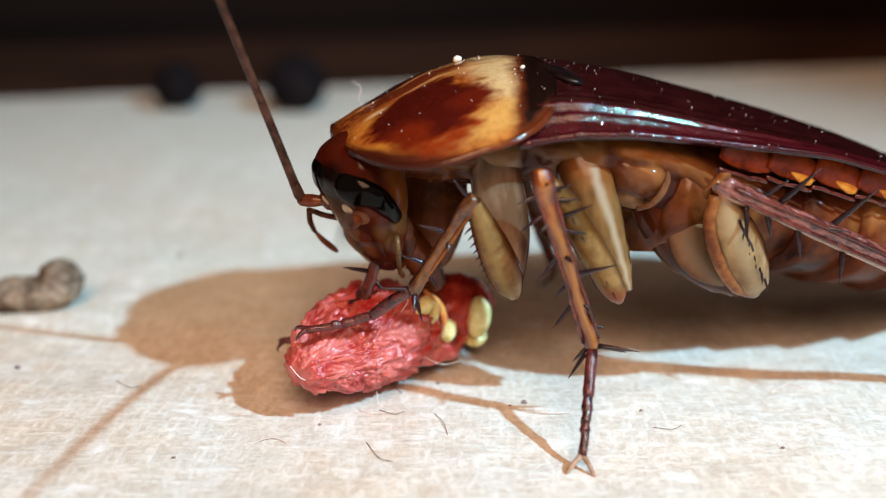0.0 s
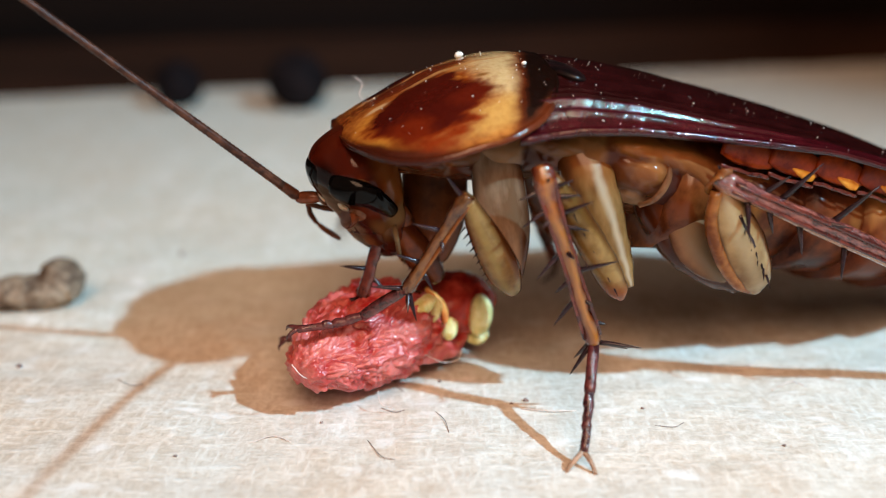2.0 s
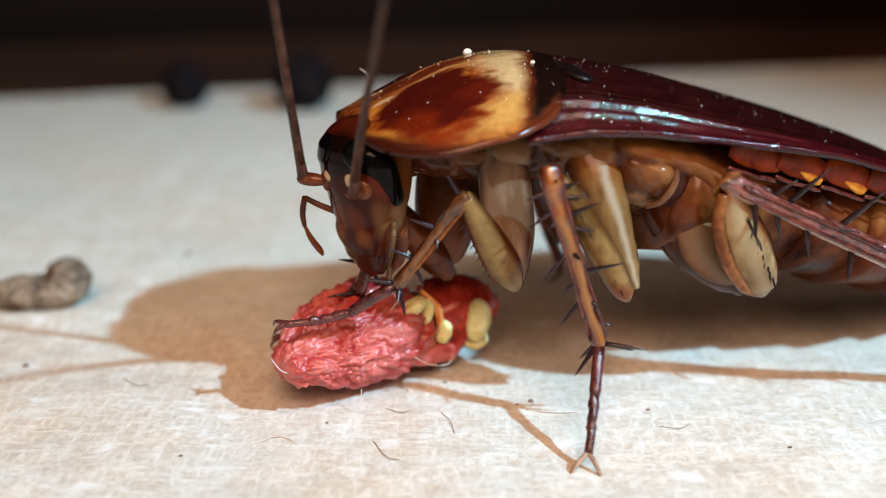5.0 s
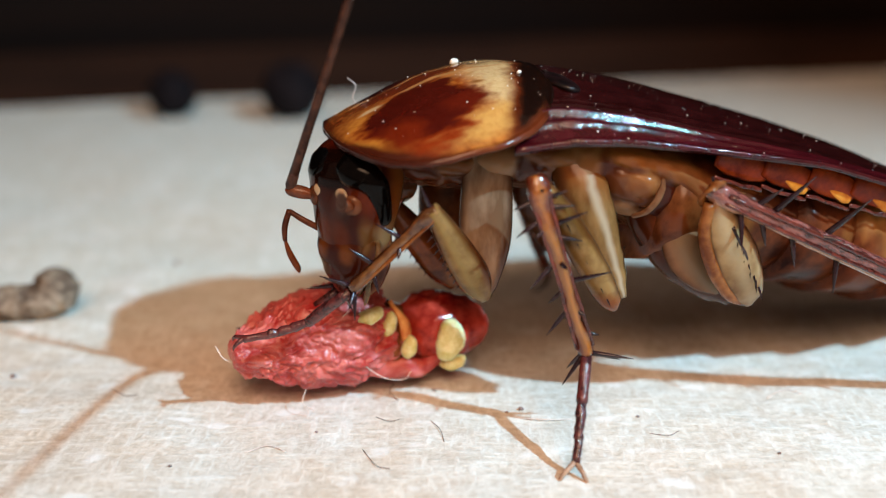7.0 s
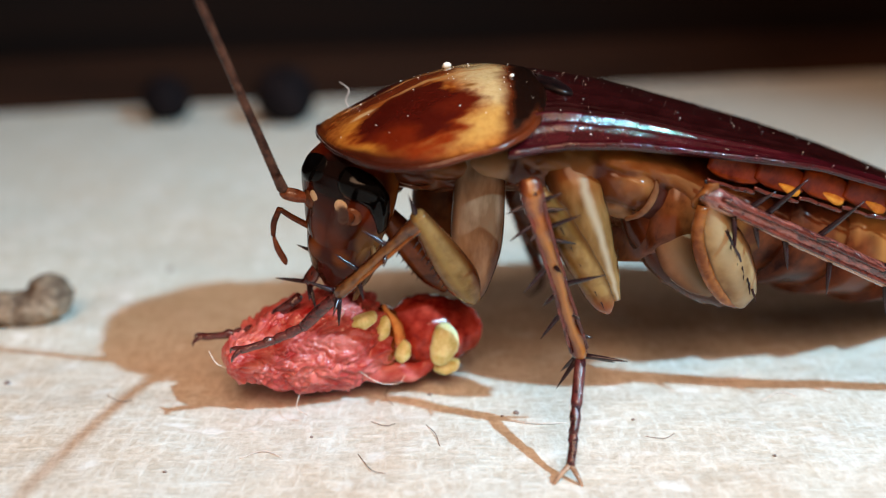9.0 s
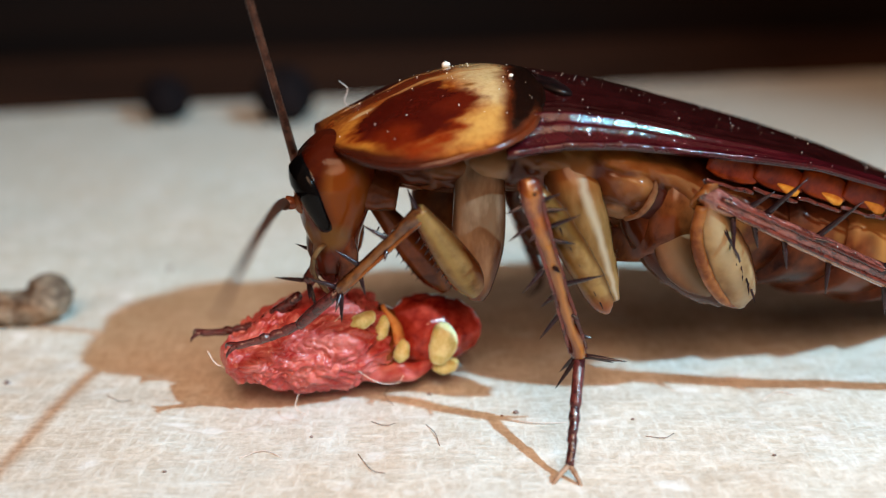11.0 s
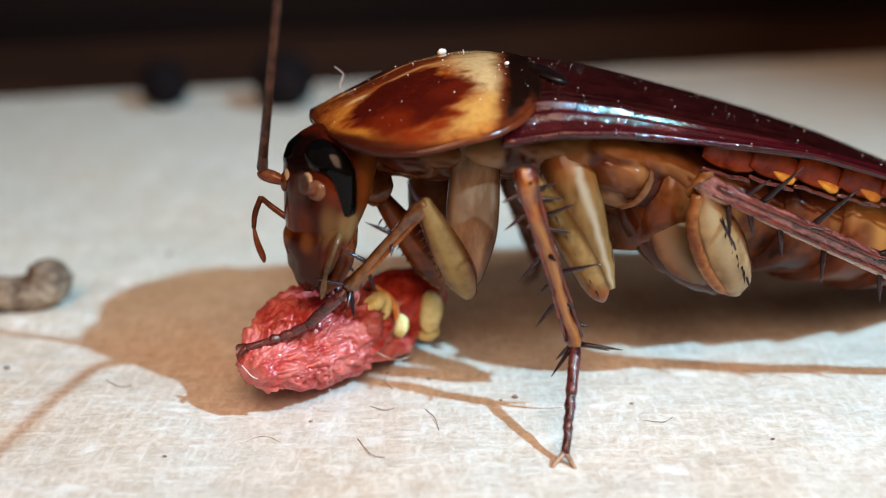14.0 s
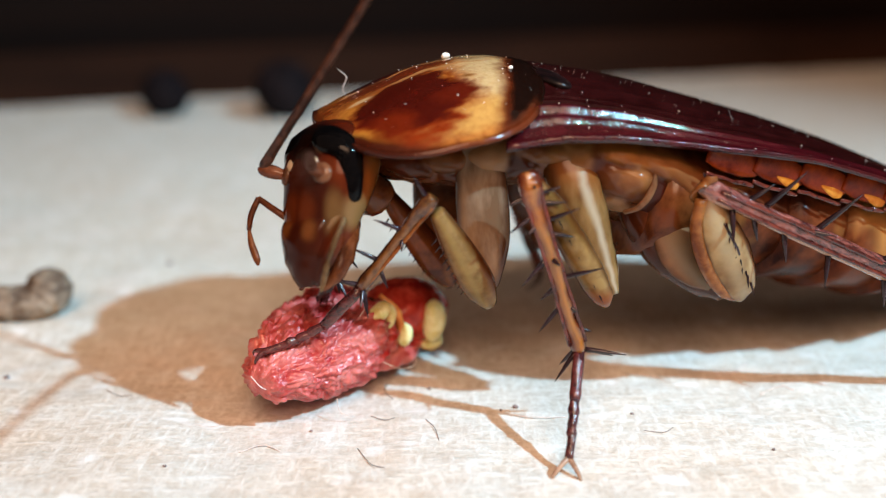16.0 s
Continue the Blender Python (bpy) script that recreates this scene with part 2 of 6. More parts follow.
def head_material():
    """Chestnut crown, black brow between the eyes, amber cheeks, brown face and a dark lip."""
    m = surface("head_shell", (0.035, 0.0045, 0.002), (0.1, 0.016, 0.004), 0.11, 420.0, 0.3, 0.00004, spec=0.14, sss=0.08)
    t = m.node_tree
    b = t.nodes["Principled BSDF"]
    c = b.inputs["Base Color"].links[0].from_socket
    co = t.nodes.new("ShaderNodeTexCoord")
    wob = node(t, "ShaderNodeTexNoise", Scale=700.0, Detail=4.0)
    t.links.new(co.outputs["Object"], wob.inputs["Vector"])
    sep = t.nodes.new("ShaderNodeSeparateXYZ")
    t.links.new(co.outputs["Object"], sep.inputs[0])
    x, y, z = (math_node(t, "MULTIPLY", o, 1000.0) for o in sep.outputs)
    y = math_node(t, "ABSOLUTE", y)
    w = math_node(t, "SUBTRACT", wob.outputs[0], 0.5)
    for cx, cy, cz, rx, ry, rz, lo, hi, wobble, colour in (
            (0.9, 0.0, -2.6, 1.7, 1.75, 1.7, 0.7, 1.15, 0.7, (0.035, 0.006, 0.0025)),
            (-0.75, 1.35, -1.3, 0.9, 0.9, 1.7, 0.5, 1.15, 0.5, (0.17, 0.05, 0.009)),
            (-0.1, 1.5, -2.7, 0.75, 0.7, 0.65, 0.4, 1.2, 0.7, (0.17, 0.09, 0.032)),
            (1.0, 0.35, -2.7, 0.6, 0.45, 0.6, 0.3, 1.2, 1.1, (0.085, 0.016, 0.004)),
            (0.6, 1.15, -2.7, 0.5, 0.3, 0.9, 0.3, 1.2, 0.8, (0.11, 0.05, 0.016)),
            (0.9, 0.55, -3.4, 0.5, 0.35, 0.4, 0.3, 1.2, 1.1, (0.13, 0.04, 0.01)),
            (0.2, 0.0, 0.3, 1.5, 1.35, 0.9, 0.6, 1.2, 0.4, (0.05, 0.006, 0.002)),
            (1.1, 0.0, -0.55, 0.85, 1.1, 0.9, 0.6, 1.15, 0.3, (0.006, 0.002, 0.0015)),
            (0.6, 0.0, -4.7, 2.0, 1.9, 1.0, 0.6, 1.2, 0.6, (0.035, 0.008, 0.004))):
        total = None
        for v, mid, r in ((x, cx, rx), (y, cy, ry), (z, cz, rz)):
            d = math_node(t, "DIVIDE", math_node(t, "SUBTRACT", v, mid), r)
            d = math_node(t, "MULTIPLY", d, d)
            total = d if total is None else math_node(t, "ADD", total, d)
        d = math_node(t, "ADD", math_node(t, "SQRT", total), math_node(t, "MULTIPLY", w, wobble))
        r = t.nodes.new("ShaderNodeMapRange")
        r.interpolation_type = "SMOOTHSTEP"
        r.inputs["From Min"].default_value, r.inputs["From Max"].default_value = hi, lo
        t.links.new(d, r.inputs[0])
        mx = t.nodes.new("ShaderNodeMixRGB")
        mx.inputs[2].default_value = (*colour, 1)
        t.links.new(r.outputs[0], mx.inputs[0])
        t.links.new(c, mx.inputs[1])
        c = mx.outputs[0]
    t.links.new(c, b.inputs["Base Color"])
    return m


PRONOTUM = pronotum_material()
HEAD_SHELL = head_material()
WING = surface("wing_case", (0.012, 0.0016, 0.0016), (0.024, 0.0035, 0.0034), 0.12, 1500.0, 1.0, 0.000035, stretch=(0.8, 1, 1), spec=0.32, fine=7.0)
SHOULDER = surface("black_shoulder", (0.003, 0.002, 0.002), (0.012, 0.004, 0.004), 0.3, 1400.0, 0.5, 0.00005, spec=0.4)
WING_SIDE = surface("wing_margin", (0.026, 0.0018, 0.003), (0.05, 0.004, 0.006), 0.08, 1800.0, 1.0, 0.00004, stretch=(0.8, 1, 1), spec=0.5, fine=7.0)
ABDOMEN = surface("abdomen_plate", (0.04529, 0.009707, 0.00216), (0.1268, 0.03468, 0.008636), 0.22, 420.0, 0.25, 0.00005, coat=0.13, sss=0.1)
ABDOMEN_DARK = surface("abdomen_belly", (0.02376, 0.005513, 0.003095), (0.1296, 0.03308, 0.01114), 0.3, 350.0, 0.3, 0.00006, spots=(0.324, 0.1339, 0.03403), spot_scale=330.0, spec=0.07)
ORANGE_EDGE = surface("orange_plate_edge", (0.5143, 0.1568, 0.01155), (0.7948, 0.3795, 0.0539), 0.25, 500.0, 0.2, 0.00003, sss=0.15)
ORANGE_DARK = surface("orange_brown_plate", (0.07087, 0.004536, 0.00054), (0.2784, 0.03564, 0.00216), 0.22, 420.0, 0.3, 0.00004, sss=0.1)
THORAX = surface("thorax_skin", (0.03197, 0.006936, 0.001815), (0.1066, 0.0306, 0.008712), 0.2, 420.0, 0.4, 0.00008, coat=0.13, sss=0.12)
BEIGE = surface("beige_skin", (0.1066, 0.04284, 0.01815), (0.2238, 0.1142, 0.05808), 0.2, 420.0, 0.3, 0.00006, coat=0.17, sss=0.2)
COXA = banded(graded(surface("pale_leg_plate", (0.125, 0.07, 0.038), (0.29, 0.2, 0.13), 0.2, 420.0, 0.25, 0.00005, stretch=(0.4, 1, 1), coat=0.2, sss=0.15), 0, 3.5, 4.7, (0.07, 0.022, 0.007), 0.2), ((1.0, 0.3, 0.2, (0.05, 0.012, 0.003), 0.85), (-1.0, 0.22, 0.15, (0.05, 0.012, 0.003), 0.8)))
# OLIVE's pale middle band is a milky highlight painted into the colour
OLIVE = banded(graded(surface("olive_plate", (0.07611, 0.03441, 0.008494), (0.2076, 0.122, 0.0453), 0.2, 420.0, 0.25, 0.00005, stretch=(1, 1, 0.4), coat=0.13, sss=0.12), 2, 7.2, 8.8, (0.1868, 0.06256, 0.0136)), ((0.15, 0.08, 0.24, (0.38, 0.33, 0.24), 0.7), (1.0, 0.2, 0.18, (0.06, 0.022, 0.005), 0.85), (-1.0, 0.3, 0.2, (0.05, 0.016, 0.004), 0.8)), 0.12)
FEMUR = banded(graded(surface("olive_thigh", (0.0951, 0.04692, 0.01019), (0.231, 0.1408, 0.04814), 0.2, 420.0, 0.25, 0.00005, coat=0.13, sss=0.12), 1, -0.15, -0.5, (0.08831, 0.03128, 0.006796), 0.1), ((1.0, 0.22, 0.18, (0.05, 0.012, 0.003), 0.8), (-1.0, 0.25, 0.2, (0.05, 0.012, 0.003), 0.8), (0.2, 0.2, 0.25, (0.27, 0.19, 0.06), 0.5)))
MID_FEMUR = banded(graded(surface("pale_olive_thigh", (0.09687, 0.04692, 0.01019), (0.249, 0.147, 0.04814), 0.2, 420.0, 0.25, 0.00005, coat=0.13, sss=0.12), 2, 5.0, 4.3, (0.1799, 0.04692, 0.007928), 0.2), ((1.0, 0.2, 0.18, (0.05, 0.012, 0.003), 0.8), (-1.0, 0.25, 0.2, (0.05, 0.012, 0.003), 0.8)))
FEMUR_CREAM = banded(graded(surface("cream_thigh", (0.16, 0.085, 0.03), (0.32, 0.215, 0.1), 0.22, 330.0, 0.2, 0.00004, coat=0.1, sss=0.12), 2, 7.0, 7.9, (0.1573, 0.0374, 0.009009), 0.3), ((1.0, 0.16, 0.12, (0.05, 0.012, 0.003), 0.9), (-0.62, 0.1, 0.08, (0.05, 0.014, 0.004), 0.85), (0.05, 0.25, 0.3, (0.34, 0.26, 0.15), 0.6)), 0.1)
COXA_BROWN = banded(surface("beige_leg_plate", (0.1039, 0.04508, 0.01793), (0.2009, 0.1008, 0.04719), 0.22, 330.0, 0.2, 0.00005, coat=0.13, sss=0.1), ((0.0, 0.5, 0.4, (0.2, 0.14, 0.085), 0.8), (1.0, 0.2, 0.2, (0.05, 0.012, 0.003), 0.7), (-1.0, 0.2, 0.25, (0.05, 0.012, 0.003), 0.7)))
HIP_BROWN = banded(surface("brown_hip", (0.05, 0.011, 0.003), (0.16, 0.04, 0.009), 0.18, 420.0, 0.25, 0.00005, coat=0.28), ((-1.0, 0.6, 0.35, (0.03, 0.006, 0.002), 0.85),))
RIM_PALE = surface("pale_rim", (0.06, 0.025, 0.01), (0.18, 0.09, 0.04), 0.35, 900.0, 0.2, 0.00003)
RIM_BROWN = surface("brown_rim", (0.1184, 0.0306, 0.00594), (0.2664, 0.0952, 0.02244), 0.2, 600.0, 0.25, 0.00004, coat=0.17)
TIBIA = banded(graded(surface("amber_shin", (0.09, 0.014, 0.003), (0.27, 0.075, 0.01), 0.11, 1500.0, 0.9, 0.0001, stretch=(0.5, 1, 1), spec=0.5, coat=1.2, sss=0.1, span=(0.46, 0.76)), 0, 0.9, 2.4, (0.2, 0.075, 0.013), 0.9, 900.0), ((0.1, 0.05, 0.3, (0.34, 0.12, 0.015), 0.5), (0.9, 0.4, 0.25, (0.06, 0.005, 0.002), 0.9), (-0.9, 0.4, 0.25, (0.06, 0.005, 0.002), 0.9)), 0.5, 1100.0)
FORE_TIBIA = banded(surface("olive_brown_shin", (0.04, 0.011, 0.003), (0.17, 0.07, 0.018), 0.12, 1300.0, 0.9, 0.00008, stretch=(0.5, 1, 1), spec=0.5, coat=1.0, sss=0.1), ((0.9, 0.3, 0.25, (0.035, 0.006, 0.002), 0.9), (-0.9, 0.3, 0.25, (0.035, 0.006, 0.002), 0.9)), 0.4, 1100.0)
TIBIA_DARK = surface("dark_red_shin", (0.035, 0.004, 0.003), (0.13, 0.02, 0.01), 0.16, 1300.0, 0.7, 0.00005, spec=0.6, coat=0.42)
HIND_TIBIA = graded(surface("red_brown_shin", (0.05, 0.008, 0.007), (0.26, 0.08, 0.062), 0.1, 1900.0, 1.0, 0.00013, stretch=(0.6, 1, 1), spec=0.6, coat=2.0), 1, -0.1, -0.3, (0.36, 0.16, 0.075), 0.08)
TARSUS = surface("wine_foot", (0.025, 0.005, 0.007), (0.11, 0.022, 0.02), 0.2, 2200.0, 0.9, 0.00006, spec=0.6, coat=0.28)
CLAW = surface("horn_claw", (0.2, 0.11, 0.07), (0.42, 0.27, 0.18), 0.25, 900.0, 0.2, 0.00003)
THORN = surface("dark_thorn", (0.006, 0.003, 0.005), (0.022, 0.008, 0.011), 0.22, 900.0, 0.1, 0.00002, spec=0.45)
EYE_BLACK = surface("compound_eye", (0.001, 0.001, 0.0012), (0.0025, 0.002, 0.002), 0.09, 6000.0, 0.15, 0.000004, spec=0.12)
CROWN = surface("dark_crown", (0.012, 0.003, 0.002), (0.06, 0.01, 0.004), 0.18, 420.0, 0.2, 0.00003, spec=0.25)
SOCKET = surface("socket_ring", (0.0504, 0.01568, 0.0056), (0.1456, 0.056, 0.0252), 0.2, 700.0, 0.2, 0.00003, coat=0.14)
PALP = surface("palp_brown", (0.045, 0.01, 0.003), (0.15, 0.04, 0.011), 0.22, 800.0, 0.2, 0.00003)
PALP_PALE = surface("palp_beige", (0.05824, 0.02912, 0.01092), (0.131, 0.08008, 0.0364), 0.22, 800.0, 0.2, 0.00003, sss=0.15)
PALE = surface("pale_membrane", (0.45, 0.3, 0.17), (0.68, 0.52, 0.36), 0.3, 700.0, 0.2, 0.00003, sss=0.2)
SCAPE = surface("scape_red", (0.056, 0.014, 0.0056), (0.168, 0.049, 0.0196), 0.2, 800.0, 0.2, 0.00003, coat=0.21)
ANTENNA = surface("antenna_brown", (0.026, 0.0091, 0.00585), (0.091, 0.03575, 0.0208), 0.35, 2500.0, 0.4, 0.00004)
BERRY = surface("berry_skin", (0.36, 0.016, 0.016), (0.6, 0.16, 0.14), 0.3, 1300.0, 1.0, 0.00012, stretch=(0.6, 1, 1), coat=0.4, sss=0.15,
                sss_radius=(0.0005, 0.0001, 0.00008), fine=3.5, spec=0.5)
BERRY_IN = surface("berry_flesh", (0.2, 0.006, 0.004), (0.52, 0.06, 0.035), 0.2, 600.0, 0.5, 0.0001, coat=0.5, sss=0.15)
PULP = surface("berry_pulp", (0.06, 0.012, 0.004), (0.26, 0.07, 0.016), 0.18, 600.0, 0.5, 0.0001, coat=0.4)
AMBER_FLESH = surface("amber_flesh", (0.45, 0.09, 0.02), (0.75, 0.34, 0.1), 0.2, 700.0, 0.4, 0.00008, coat=0.4, sss=0.2)
SEED = surface("seed_coat", (0.62, 0.54, 0.2), (0.88, 0.84, 0.5), 0.3, 900.0, 0.4, 0.00006, sss=0.2)
PELLET = surface("pellet_crust", (0.1, 0.07, 0.05), (0.33, 0.26, 0.19), 0.8, 900.0, 0.8, 0.0002, spots=(0.26, 0.12, 0.03), spot_scale=800.0, spec=0.15)
BLACK_BALL = surface("black_pellet", (0.003, 0.002, 0.003), (0.012, 0.008, 0.009), 0.8, 500.0, 0.5, 0.0001, spec=0.1)
# the back wall's shade is put into this near-black wood colour
WOOD = surface("shaded_wood", (0.00337, 0.001516, 0.001011), (0.01011, 0.00438, 0.002696), 0.8, 60.0, 0.3, 0.0004, stretch=(0.15, 1, 2.0), spec=0.1)
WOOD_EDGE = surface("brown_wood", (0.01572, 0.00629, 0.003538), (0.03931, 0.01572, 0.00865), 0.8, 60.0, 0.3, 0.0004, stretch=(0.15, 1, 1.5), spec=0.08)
FIBRE = surface("pale_fibre", (0.6, 0.5, 0.45), (0.8, 0.72, 0.68), 0.5, 900.0, 0.1)
HAIR = surface("brown_hair", (0.15, 0.11, 0.1), (0.3, 0.23, 0.21), 0.5, 900.0, 0.1)
DUST = surface("white_dust", (0.7, 0.68, 0.6), (0.85, 0.82, 0.76), 0.8, 900.0, 0.1)



def cloth_material():
    """Off-white coarse canvas: crossed slubby threads, cream print with tan and cool patches, small white naps."""
    m = bpy.data.materials.new("printed_cloth")
    m.use_nodes = True
    t = m.node_tree
    b = t.nodes["Principled BSDF"]
    co = t.nodes.new("ShaderNodeTexCoord")

    def grain(scale, stretch=(1, 1, 1), detail=4.0, rough=0.6, turn=0.0):
        mp = t.nodes.new("ShaderNodeMapping")
        mp.inputs["Scale"].default_value = stretch
        mp.inputs["Rotation"].default_value = (0, 0, radians(turn))
        t.links.new(co.outputs["Object"], mp.inputs[0])
        n = node(t, "ShaderNodeTexNoise", Scale=scale, Detail=detail, Roughness=rough)
        t.links.new(mp.outputs[0], n.inputs["Vector"])
        return n.outputs[0]

    def steps(value, lo, hi, dark, light):
        r = t.nodes.new("ShaderNodeValToRGB")
        e = r.color_ramp.elements
        e[0].position, e[1].position = lo, hi
        e[0].color, e[1].color = (*dark, 1), (*light, 1)
        t.links.new(value, r.inputs[0])
        return r.outputs[0]

    def mixed(under, over_it, fac, kind="MIX"):
        mx = t.nodes.new("ShaderNodeMixRGB")
        mx.blend_type = kind
        for socket, v in zip(mx.inputs, (fac, under, over_it)):
            if isinstance(v, (int, float)):
                socket.default_value = v
            elif isinstance(v, tuple):
                socket.default_value = (*v, 1)
            else:
                t.links.new(v, socket)
        return mx.outputs[0]

    weft = grain(2600.0, (0.42, 1.5, 1), 3.0, 0.55, 4)
    warp = grain(2600.0, (1.5, 0.42, 1), 3.0, 0.55, 4)
    big, mid, tiny = grain(85.0), grain(420.0, (0.7, 1.0, 1), 5.0, 0.62), grain(5200.0)
    threads = math_node(t, "MAXIMUM", weft, warp)
    c = steps(big, 0.4, 0.62, (0.79, 0.695, 0.595), (0.78, 0.775, 0.73))
    sep = t.nodes.new("ShaderNodeSeparateXYZ")
    t.links.new(co.outputs["Object"], sep.inputs[0])
    # greenish far print, with the cooler far light put into its colour too
    far_print_tint = t.nodes.new("ShaderNodeMapRange")
    far_print_tint.interpolation_type = "SMOOTHSTEP"
    far_print_tint.inputs["From Min"].default_value, far_print_tint.inputs["From Max"].default_value, far_print_tint.inputs["To Max"].default_value = -0.008, 0.012, 0.5
    t.links.new(math_node(t, "ADD", sep.outputs[1], math_node(t, "MULTIPLY", math_node(t, "SUBTRACT", big, 0.5), 0.03)), far_print_tint.inputs[0])
    c = mixed(c, (0.69, 0.775, 0.725), far_print_tint.outputs[0])
    c = mixed(c, (0.84, 0.86, 0.83), steps(mid, 0.5, 0.66, (0, 0, 0), (0.65, 0.65, 0.65)))
    c = mixed(c, steps(threads, 0.42, 0.68, (0.8, 0.755, 0.7), (1, 1, 1)), 1.0, "MULTIPLY")
    c = mixed(c, steps(tiny, 0.3, 0.6, (0.84, 0.82, 0.8), (1, 1, 1)), 1.0, "MULTIPLY")
    c = mixed(c, (0.88, 0.87, 0.85), steps(grain(800.0, (0.75, 1.25, 1), 1.0), 0.64, 0.74, (0, 0, 0), (0.6, 0.6, 0.6)))
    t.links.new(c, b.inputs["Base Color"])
    b.inputs["Roughness"].default_value = 0.85
    b.inputs["Specular IOR Level"].default_value = 0.2
    h = math_node(t, "ADD", math_node(t, "MULTIPLY", threads, 0.8), math_node(t, "ADD", math_node(t, "MULTIPLY", tiny, 0.5), mid))
    bp = t.nodes.new("ShaderNodeBump")
    bp.inputs["Strength"].default_value, bp.inputs["Distance"].default_value = 0.5, 0.00012
    t.links.new(h, bp.inputs["Height"])
    t.links.new(bp.outputs[0], b.inputs["Normal"])
    return m


CLOTH = cloth_material()


# ---- setting ----
def ground_height(x, y):
    """Gentle unevenness of the cloth, in millimetres."""
    v = 0.16 * noise.noise((x * 0.16, y * 0.22, 1.3)) + 0.07 * noise.noise((x * 0.6, y * 0.7, 4.1)) + 0.025 * noise.noise((x * 2.1, y * 2.1, 7.7))
    return v - 0.1


def build_ground():
    xs = sorted(set([round(-24 + 0.3 * i, 3) for i in range(161)] + [-400, -250, -150, -100, -75, -60, -50, -42, -36, -32, -28, 28, 32, 36, 42, 50, 60, 75, 100, 150, 250, 400]))
    ys = sorted(set([round(-16 + 0.3 * i, 3) for i in range(97)] + [-400, -250, -150, -100, -70, -50, -40, -32, -26, -22, -19, 14, 16, 18.5, 21, 24, 28, 32, 37, 43, 50, 57, 64, 75, 90, 120, 200]))
    bm = bmesh.new()
    grid = [[bm.verts.new((x, y, ground_height(x, y))) for x in xs] for y in ys]
    for a, b in zip(grid, grid[1:]):
        for i in range(len(xs) - 1):
            bm.faces.new((a[i], a[i + 1], b[i + 1], b[i]))
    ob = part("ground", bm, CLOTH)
    tagged(ob, "off-white coarse printed cloth with tan patches", "cloth", kind="structure")


def slab(name, lo, hi, material, label):
    """A board in the back wall's own space."""
    bm = bmesh.new()
    bmesh.ops.create_cube(bm, size=1)
    for v in bm.verts:
        v.co = [lo[k] if v.co[k] < 0 else hi[k] for k in range(3)]
    bmesh.ops.bevel(bm, geom=bm.edges[:], offset=0.8, segments=2, affect="EDGES")
    ob = part(name, bm, material, None, "", mm_pose(0, 61.5, 0, 0, 0, 14), False)
    tagged(ob, label, "wall", kind="structure")


def build_setting():
    build_ground()
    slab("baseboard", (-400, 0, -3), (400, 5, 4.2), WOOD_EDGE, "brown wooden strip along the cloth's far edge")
    slab("wall_back", (-400, 5.2, -3), (400, 20, 300), WOOD, "dark brown wooden wall, its shade put into the colour")


